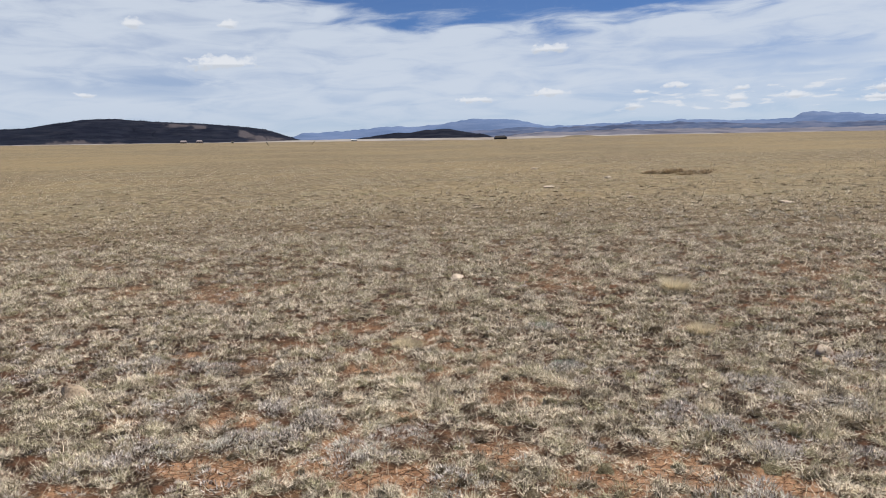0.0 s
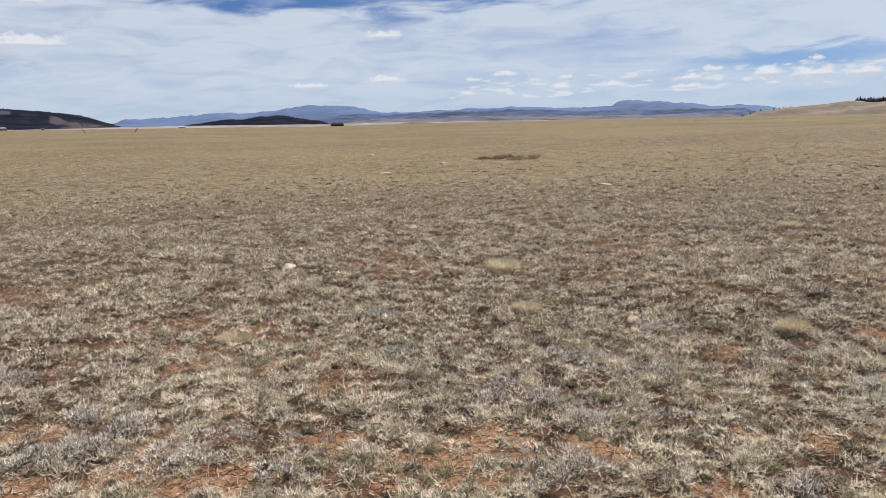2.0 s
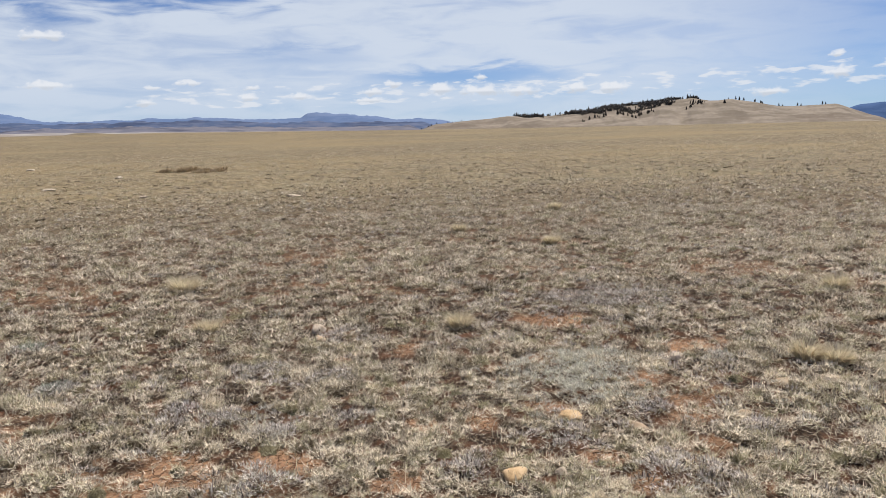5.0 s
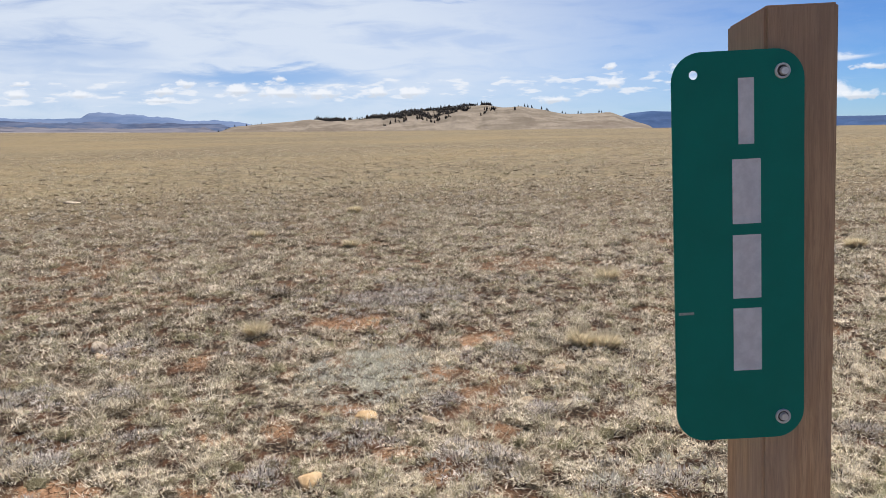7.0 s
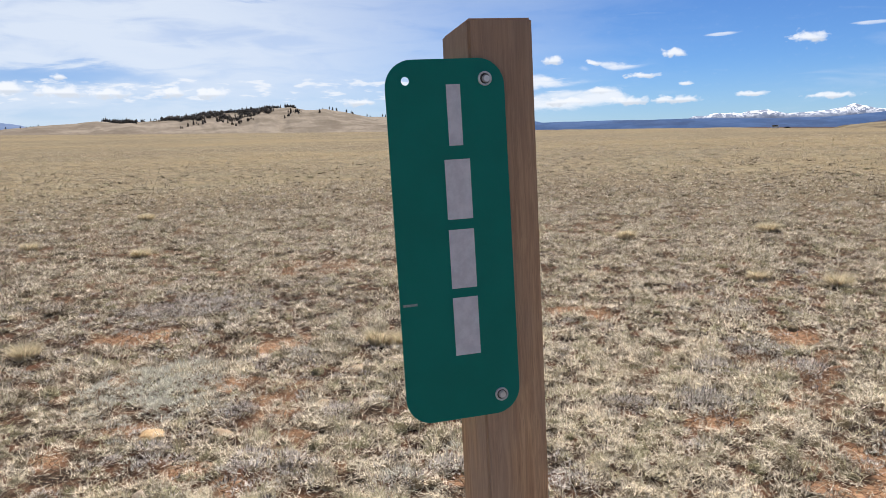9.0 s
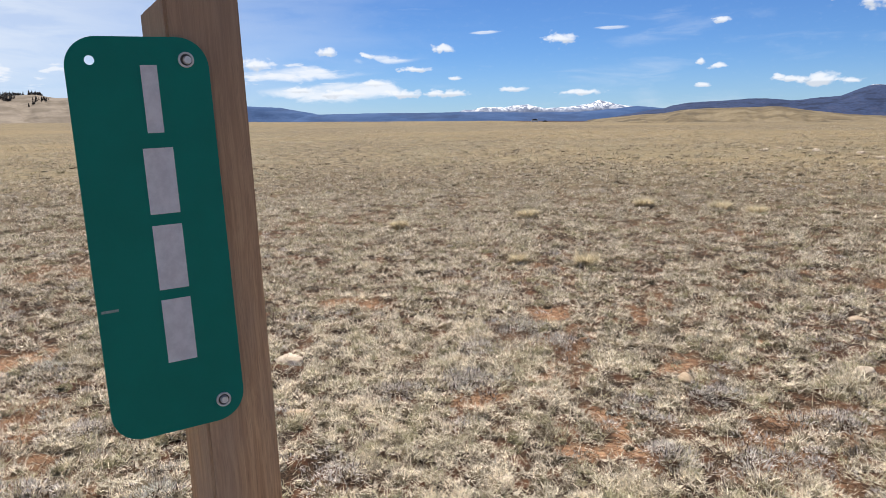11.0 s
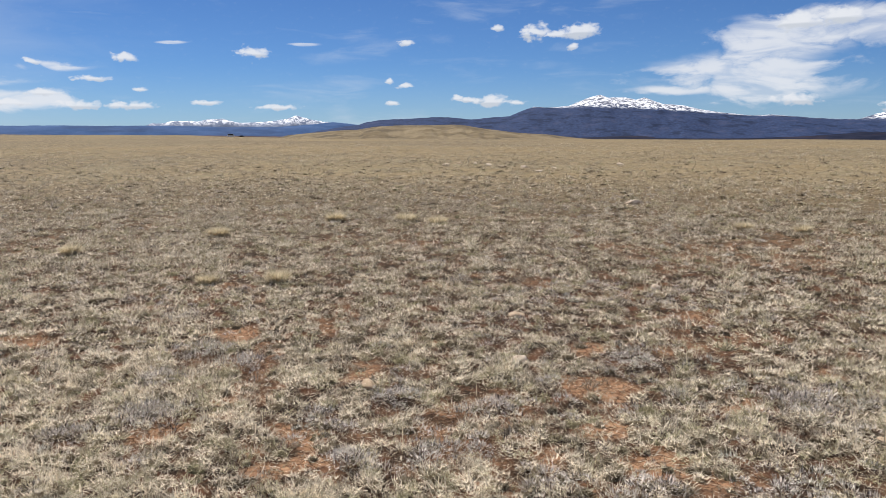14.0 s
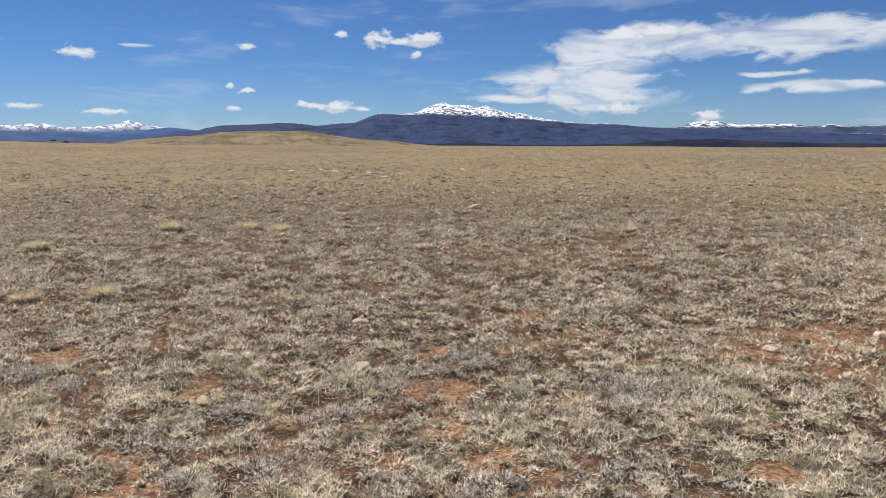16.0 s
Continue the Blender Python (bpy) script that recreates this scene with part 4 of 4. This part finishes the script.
def turf(name, seed, r0, r1, per, pieces, label, density=260.0, fade=None, slim=1.0, reach=1.0):
    """Grass clumps that thin out and grow coarser with the distance."""
    rng = np.random.default_rng(seed)
    ex = 0.4
    count = int(radians(191) * density * 3 ** 1.6 * (r1 ** ex - r0 ** ex) / ex)
    r = (r0 ** ex + rng.uniform(0, 1, count) * (r1 ** ex - r0 ** ex)) ** (1 / ex)
    a = np.radians(rng.uniform(-38, 153, count))
    x, y = r * np.sin(a), r * np.cos(a)
    vigour = layered(x * 1.7, y * 1.7, 4, 103)
    # closer, paler turf on one side of the walk
    az = np.degrees(a)
    close = step(az, 28, 58) * (1 - step(az, 84, 106))
    keep = rng.uniform(0, 1, count) > 0.62 * soil_at(x, y) + 0.12 * step(-vigour, -0.46, -0.34) + (0.80 - 0.16 * step(r, 4, 7) - 0.22 * close) * step(-layered(x * 8.0, y * 8.0, 2, 104), -0.43, -0.35) + 0.3 * drift_at(x, y)
    if fade:
        keep &= rng.uniform(0, 1, count) > step(r, *fade)
    x, y, r, vigour, close = x[keep], y[keep], r[keep], vigour[keep], close[keep]
    k = len(x)
    wide = layered(x * 0.25, y * 0.25, 3, 107)
    dull = rng.uniform(0, 1, k) < 0.36 - 0.18 * close
    tone, tint = np.clip(np.where(dull, rng.uniform(0, 0.2, k), rng.uniform(0.55, 1.0, k)) + 0.5 * (wide - 0.45), 0, 1), rng.uniform(0, 1, k)
    size = rng.uniform(0.5, 1.3, k) * (0.7 + 0.8 * vigour)
    f = np.maximum(r / 3.0, 0.8)
    some = rng.uniform(0, 1, k) < 0.36 * (1 - step(r, 16, 40))
    cushions(seed + 1, x[some], y[some], 0.030 * f[some] ** 0.45 * size[some], 0.016 * f[some] ** 0.22 * size[some], tone[some], tint[some], "matted hummocks of dry turf")
    pick = np.repeat(np.arange(k), per)
    n, f = k * per, f[pick]
    ang, rad = rng.uniform(0, 2 * math.pi, n), np.sqrt(rng.uniform(0, 1, n))
    spread = 0.034 * f ** 0.72 * size[pick]
    bx, by = x[pick] + np.cos(ang) * rad * spread, y[pick] + np.sin(ang) * rad * spread
    bz = height_at(bx, by) - 0.002 + (1 - rad ** 2) * 0.022 * f ** 0.4 * size[pick]
    lean = np.clip(rng.normal(1.12, 0.42, n), 0.1, 1.62)
    ob = blades(name, rng, bx, by, bz, reach * 0.040 * np.minimum(f, 6.0) ** 0.34 * size[pick] * rng.uniform(0.5, 1.35, n), slim * 0.0047 * f ** 0.68 * rng.uniform(0.7, 1.35, n), lean, ang + rng.normal(0, 1.5, n),
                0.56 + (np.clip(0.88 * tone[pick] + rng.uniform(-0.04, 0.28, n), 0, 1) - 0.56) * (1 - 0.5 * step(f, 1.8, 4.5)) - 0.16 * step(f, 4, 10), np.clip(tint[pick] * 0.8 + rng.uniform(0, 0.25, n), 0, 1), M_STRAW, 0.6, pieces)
    return tagged(ob, label, "grass", kind="stuff")


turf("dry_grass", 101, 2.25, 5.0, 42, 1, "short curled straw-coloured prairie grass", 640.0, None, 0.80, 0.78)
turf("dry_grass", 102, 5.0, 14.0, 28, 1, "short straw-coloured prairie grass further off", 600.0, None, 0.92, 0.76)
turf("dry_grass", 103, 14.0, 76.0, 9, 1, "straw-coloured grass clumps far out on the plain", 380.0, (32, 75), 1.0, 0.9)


def thatch(seed, density, r0, r1, length, width):
    """Dead leaf litter lying flat between the clumps."""
    rng = np.random.default_rng(seed)
    x, y = scatter(rng, int(radians(191) / 2 * (r1 * r1 - r0 * r0) * density), r0, r1)
    keep = rng.uniform(0, 1, len(x)) > 0.25 * soil_at(x, y)
    x, y = x[keep], y[keep]
    n = len(x)
    ob = blades("dead_thatch", rng, x, y, height_at(x, y) + rng.uniform(-0.002, 0.012, n), length * rng.uniform(0.5, 1.5, n), width * rng.uniform(0.7, 1.4, n), rng.uniform(1.1, 1.65, n), rng.uniform(0, 6.28, n),
                rng.beta(0.5, 1.3, n), rng.uniform(0, 0.8, n), M_STRAW, 0.2, 1)
    return tagged(ob, "dead grass litter lying flat between clumps", "grass", kind="stuff")


thatch(151, 3200, 2.25, 5.0, 0.034, 0.0042)
thatch(152, 800, 5.0, 9.0, 0.045, 0.009)
thatch(153, 130, 9.0, 22.0, 0.08, 0.024)


def cover(seed, density, r0, r1, az0, az1):
    """Coarse turf on the ground behind and under the walk."""
    rng = np.random.default_rng(seed)
    x, y = scatter(rng, int(radians(az1 - az0) / 2 * (r1 * r1 - r0 * r0) * density), r0, r1, az0, az1)
    n = len(x)
    ob = blades("dry_grass", rng, x, y, height_at(x, y) + 0.004, 0.055 * rng.uniform(0.5, 1.4, n), 0.020 * rng.uniform(0.7, 1.4, n), rng.uniform(0.8, 1.5, n), rng.uniform(0, 6.28, n),
                rng.beta(0.9, 0.8, n), rng.uniform(0, 0.9, n), M_STRAW, 0.2, 1)
    return tagged(ob, "trodden straw-coloured prairie turf", "grass", kind="stuff")


cover(161, 1000, 0.05, 2.3, -38, 153)
cover(162, 600, 0.05, 7.0, 153, 322)


def sage(seed, density, per, r0, r1, label):
    """Low grey cushions of stubby twigs, gathered in drifts."""
    rng = np.random.default_rng(seed)
    x, y = scatter(rng, int(radians(191) / 2 * (r1 * r1 - r0 * r0) * density), r0, r1)
    keep = rng.uniform(0, 1, len(x)) < drift_at(x, y) * (1 - 0.6 * soil_at(x, y)) + 0.06
    x, y = x[keep], y[keep]
    if r1 < 8:
        extra = np.array([(a + c * rng.normal(0, 0.62), b + c * rng.normal(0, 0.62)) for a, b, c in DRIFTS for _ in range(int(8 + (330 if c < 0.3 else 520) * c * c))])
        x, y = np.concatenate([x, extra[:, 0]]), np.concatenate([y, extra[:, 1]])
    size, tone, tint = rng.uniform(0.5, 1.3, len(x)), rng.uniform(0.15, 0.95, len(x)), rng.uniform(0, 0.8, len(x))
    mat_like = np.hypot(x - 3.1, y - 2.8) < 0.5          # one pale grey-green mat among the cushions
    tone, tint = np.where(mat_like, 0.6 + 0.4 * tone, tone), np.where(mat_like, 0.78, tint)
    n = len(x) * per
    pick = np.repeat(np.arange(len(x)), per)
    ang, rad = rng.uniform(0, 2 * math.pi, n), np.sqrt(rng.uniform(0, 1, n))
    reach = 0.055 * size[pick]
    bx, by = x[pick] + np.cos(ang) * rad * reach, y[pick] + np.sin(ang) * rad * reach
    bz = height_at(bx, by) + (1 - rad * rad) * 0.026 * size[pick] + dome_at(bx, by)
    wide = 0.0040 if r1 < 8 else 0.008
    ob = blades("grey_sage", rng, bx, by, bz, rng.uniform(0.012, 0.032, n) * size[pick], 1.2 * wide * rng.uniform(0.7, 1.4, n), np.clip(0.35 + rad * 0.9 + rng.normal(0, 0.4, n), 0, 1.5), ang + rng.normal(0, 0.7, n),
                np.clip(tone[pick] + rng.normal(0, 0.36, n), 0, 1), np.clip(tint[pick] + rng.uniform(0, 0.2, n), 0, 1), M_SAGE, 0.4, 1)
    return tagged(ob, label, "shrub", kind="stuff")


sage(201, 44, 56, 2.25, 7.0, "low grey cushions of prairie sage")
sage(202, 14, 36, 7.0, 18.0, "grey sage cushions further off")


def stems(seed, count, r0, r1):
    rng = np.random.default_rng(seed)
    x, y = scatter(rng, count, r0, r1)
    n = len(x)
    ob = blades("straw_stalks", rng, x, y, height_at(x, y) - 0.003, rng.uniform(0.06, 0.20, n), np.full(n, 0.0024), np.clip(rng.normal(0.7, 0.4, n), 0, 1.5), rng.uniform(0, 6.28, n),
                rng.uniform(0.7, 1, n), rng.uniform(0, 0.5, n), M_TUFT, 0.35, 3)
    return tagged(ob, "thin bleached dead grass stalks", "grass", kind="stuff")


stems(301, 3200, 2.25, 9.0)


# ---- bunch grass, shrub ----
def tuft(x, y, radius, tall, seed, label, mat=None, count=800, name="grass_tuft", category="grass tuft"):
    rng = np.random.default_rng(seed)
    ang, rad = rng.uniform(0, 2 * math.pi, count), np.sqrt(rng.uniform(0, 1, count))
    bx, by = x + np.cos(ang) * rad * radius * 0.45, y + np.sin(ang) * rad * radius * 0.45
    ob = blades(name, rng, bx, by, height_at(bx, by) - 0.005, 1.15 * tall * rng.uniform(0.5, 1.15, count), np.full(count, 0.006) * max(1.0, math.hypot(x, y) / 7), np.clip(rad * 0.55 + rng.normal(0, 0.2, count), 0, 1.4),
                ang + rng.normal(0, 0.4, count), np.clip(rng.normal(0.6, 0.25, count), 0, 1), rng.uniform(0, 0.85, count), mat or M_TUFT, 0.35, 3)
    return tagged(ob, label, category, group="grass tufts on the prairie" if category == "grass tuft" else "")


TUFTS = [(2.18, 7.03, 0.20, 0.16), (3.25, 4.14, 0.12, 0.11), (4.27, 2.17, 0.10, 0.12), (4.32, 2.02, 0.09, 0.11), (6.29, 3.03, 0.12, 0.13), (6.97, -0.57, 0.14, 0.13), (9.18, 1.57, 0.14, 0.13),
         (7.12, 0.05, 0.10, 0.10), (10.3, 0.05, 0.20, 0.13), (11.4, -1.6, 0.22, 0.14), (11.1, -2.6, 0.24, 0.14), (10.7, -3.0, 0.2, 0.13), (8.7, -6.65, 0.16, 0.12), (8.25, -7.2, 0.14, 0.12), (6.5, 6.6, 0.13, 0.12),
         (6.47, 8.45, 0.14, 0.12), (9.45, 9.6, 0.18, 0.13), (1.87, 5.4, 0.16, 0.08), (-0.3, 5.26, 0.2, 0.07)]
for k, (x, y, radius, tall) in enumerate(TUFTS):
    tuft(x, y, radius, tall, 400 + k, "pale dry bunch grass tuft standing above the turf")
M_WEED = blade_material("blue_green_leaves", (0.15, 0.18, 0.12), (0.40, 0.45, 0.34), (0.50, 0.50, 0.42))
for k, (x, y) in enumerate([(0.75, 5.68), (0.72, 4.6)]):
    tuft(x, y, 0.12, 0.065, 430 + k, "low blue-green weed growing among dry grass", M_WEED, 240, "green_weed", "weed")
shrubs = random.Random(77)
for k in range(10):
    tuft(9.6 + 0.24 * k, 34.4 + shrubs.uniform(-1.2, 1.2) - 0.1 * k, shrubs.uniform(0.45, 0.85), shrubs.uniform(0.10, 0.30), 440 + k, "low brown shrub on the plain", M_BUSH, 170, "low_shrub", "shrub")


# ---- stones ----
def stone(x, y, size, flat, seed, mat, label, turn=0.0, long=1.4):
    rng = random.Random(seed)
    bm = bmesh.new()
    bmesh.ops.create_icosphere(bm, subdivisions=3, radius=1.0)
    off = Vector((rng.uniform(-50, 50), rng.uniform(-50, 50), 0))
    # chipped faces: cut the lump by a few random planes, then roughen it
    cuts = [(Vector((rng.uniform(-1, 1), rng.uniform(-1, 1), rng.uniform(-0.3, 1))).normalized(), rng.uniform(0.48, 0.8)) for _ in range(14)]
    for v in bm.verts:
        d = v.co.normalized()
        s = 1.0 + 0.35 * noise.noise(d * 1.1 + off)
        for way, reach in cuts:
            s = min(s, reach / max(d.dot(way), 0.05))
        s *= 1 + 0.11 * noise.noise(d * 4.0 + off) + 0.03 * noise.noise(d * 11.0 + off)
        v.co = Vector((d.x * s * long, d.y * s, max(d.z * s, -0.5) * flat * 1.3)) * size * 0.62
    for f in bm.faces:
        f.smooth = True
    ob = part("stone", bm, mat)
    ob.matrix_world = pose(x, y, float(height_at(np.array([x]), np.array([y]))[0]) + size * flat * 0.16, rng.uniform(-8, 8), rng.uniform(-8, 8), turn)
    return tagged(ob, label, "stone", group="stones lying in the grass")


STONES = [(2.64, 2.44, 0.135, 0.34, 2), (2.0, 2.11, 0.095, 0.55, 2), (2.17, 2.02, 0.045, 0.6, 1), (2.79, 2.17, 0.08, 0.4, 0), (3.96, 5.7, 0.16, 0.5, 1), (2.45, 4.76, 0.09, 0.8, 1), (2.35, 4.53, 0.10, 0.5, 0),
          (3.79, 2.7, 0.085, 0.5, 1), (4.06, 1.93, 0.085, 0.35, 1), (3.8, 2.06, 0.10, 0.35, 0), (3.3, 1.94, 0.08, 0.4, 0), (4.19, 1.21, 0.15, 0.3, 1), (3.46, 0.91, 0.12, 0.25, 0), (4.24, -1.82, 0.085, 0.35, 1)]
STONES += [(5.49, -3.0, 0.09, 0.5, 1), (12.5, -4.5, 0.22, 0.2, 0), (0.1, 8.19, 0.17, 0.4, 1), (-0.72, 9.35, 0.12, 0.4, 1), (2.72, -2.95, 0.08, 0.3, 0), (4.5, -2.85, 0.07, 0.4, 1), (4.02, -0.91, 0.09, 0.4, 0),
           (3.41, -4.24, 0.09, 0.5, 1), (3.32, -5.19, 0.10, 0.5, 1), (5.8, -3.64, 0.08, 0.5, 1), (5.3, -2.2, 0.12, 0.3, 0), (9.3, 1.75, 0.14, 0.4, 1)]
STONES += [(26.9, -7.4, 0.24, 0.4, 1), (27.7, -8.2, 0.3, 0.3, 0), (27.4, -8.7, 0.2, 0.5, 1), (26.3, -8.9, 0.26, 0.4, 1), (25.2, -9.1, 0.2, 0.4, 0), (24.5, -9.6, 0.24, 0.4, 1), (22.2, -9.2, 0.2, 0.4, 1), (22.7, -5.8, 0.2, 0.3, 0),
           (23.6, -10.3, 0.22, 0.4, 1), (24.8, -13.4, 0.26, 0.4, 1), (12.3, -7.0, 0.2, 0.35, 1), (29.0, -3.1, 0.22, 0.3, 0), (24.9, 10.8, 0.24, 0.4, 0)]
STONES += [(3.8, 27.2, 0.4, 0.2, 1), (5.4, 44.8, 0.4, 0.3, 1), (7.1, 32.4, 0.3, 0.4, 1), (5.2, 20.8, 0.24, 0.3, 1), (8.0, 17.4, 0.3, 0.2, 1), (0.8, 18.9, 0.2, 0.3, 1), (3.57, -3.01, 0.08, 0.4, 1)]
for k, (x, y, size, flat, pale) in enumerate(STONES):
    stone(x, y, size, flat, 500 + k, (M_STONE, M_PALE, M_OCHRE)[pale], ("tan sandstone half sunk in the turf", "pale whitish limestone lying in the grass", "yellow-orange sandstone lying on bare earth")[pale], 37.0 * k)
stone(-2.23, 4.3, 0.17, 0.55, 560, M_PITTED, "dark-pitted tan stone lying on the turf", -15, 1.9)


# ---- the sign on its post ----
def build_sign():
    # axes of the leaning post: across its face, into it, and up along it
    up = Vector((0.025, 0.0377, 1.0)).normalized()
    right = Vector((math.cos(radians(-44.65)), math.sin(radians(-44.65)), 0.0))
    right = (right - up * right.dot(up)).normalized()
    back = up.cross(right)
    m = Matrix((right, back, up)).transposed().to_4x4()
    m.translation = (1.1784, 0.1615, 1.2)
    w, h, thick, corner = 0.1524, 0.4572, 0.0022, 0.034
    plate = tagged(new("address_sign"), "green metal sign plate with four pale bars, bolted to a post", "sign")
    plate.matrix_world = m @ pose(-0.0278, -0.0062, 0.2072, 0, 0, -5.5) @ pose(0, 0, 0, 0, -0.6, 0) @ pose(-0.0508, 0, -0.2032)

    # plate: rounded outline with a round hole near one corner
    bm = bmesh.new()
    ring = []
    for cx, cz, a0 in ((w / 2 - corner, h / 2 - corner, 0), (-w / 2 + corner, h / 2 - corner, 90), (-w / 2 + corner, -h / 2 + corner, 180), (w / 2 - corner, -h / 2 + corner, 270)):
        for k in range(10):
            a = radians(a0 + k * 10)
            ring.append(bm.verts.new((cx + corner * math.cos(a), 0, cz + corner * math.sin(a))))
    hole_ring = [bm.verts.new((-0.0508 + 0.0052 * math.cos(radians(15 * k)), 0, 0.2032 + 0.0052 * math.sin(radians(15 * k)))) for k in range(24)]
    edges = [bm.edges.new((r[k], r[(k + 1) % len(r)])) for r in (ring, hole_ring) for k in range(len(r))]
    bmesh.ops.triangle_fill(bm, use_beauty=True, edges=edges)
    faces = bm.faces[:]
    grown = bmesh.ops.extrude_face_region(bm, geom=faces)
    bmesh.ops.translate(bm, verts=[v for v in grown["geom"] if isinstance(v, bmesh.types.BMVert)], vec=(0, thick, 0))
    bmesh.ops.recalc_face_normals(bm, faces=bm.faces)
    part("plate", bm, M_SIGN, plate)
    for z, half in ((0.160, 0.009), (0.068, 0.0165), (-0.020, 0.0165), (-0.107, 0.0165)):
        part("bar", box(-half + 0.009, half + 0.009, -0.0006, 0.0002, z - 0.0375, z + 0.0375), M_BAR, plate)
    for z, off in ((0.2032, 0.0012), (-0.2032, 0.0005)):
        # a dished washer: a bright rim round a seat painted dark as its shadow, the bolt head sitting a little off its
        # middle
        bm = bmesh.new()
        loops = [[bm.verts.new((0.0508 + r * math.cos(radians(12 * k)), y, z + r * math.sin(radians(12 * k)))) for k in range(30)]
                 for r, y in ((0.0090, 0.0002), (0.0089, -0.0018), (0.0082, -0.0026), (0.0068, -0.0024), (0.0064, -0.0006))]
        for a, b in zip(loops, loops[1:]):
            for k in range(30):
                bm.faces.new((a[k], a[(k + 1) % 30], b[(k + 1) % 30], b[k]))
        bmesh.ops.recalc_face_normals(bm, faces=bm.faces)
        bolt = part("washer", bm, M_STEEL, plate, "round galvanised washer")
        part("washer_seat", rod(0.0066, 0.0006, pose(0.0508, -0.0005, z, 90), sides=28), M_SEAT, bolt, "washer seat painted dark as the shadow round the bolt")
        part("bolt_head", rod(0.0050, 0.0040, pose(0.0508 + off, -0.0028, z - 0.3 * off, 90), sides=24, taper=0.82), M_STEEL, bolt, "galvanised bolt head")

    part("scuff_mark", box(-0.072, -0.054, -0.0004, 0.0002, -0.0745, -0.0715), M_SCUFF, plate, "pale scuff mark")

    # the timber post behind the plate: its top is sawn a little out of square
    post = tagged(new("timber_post"), "weathered square-cut brown timber post set in the ground", "post")
    post.matrix_world = m
    side, deep = 0.0449, 0.0922
    bm = box(-side, side, 0, deep, -1.45, 0.28)
    for v in bm.verts:
        if v.co.z > 0:
            v.co.z = 0.2830 + 0.026 * v.co.x + (-0.008 if v.co.y > 0.01 else 0.0)
    bmesh.ops.bevel(bm, geom=bm.edges[:], offset=0.0032, segments=2, affect="EDGES")
    part("timber", bm, M_WOOD, post)


build_sign()
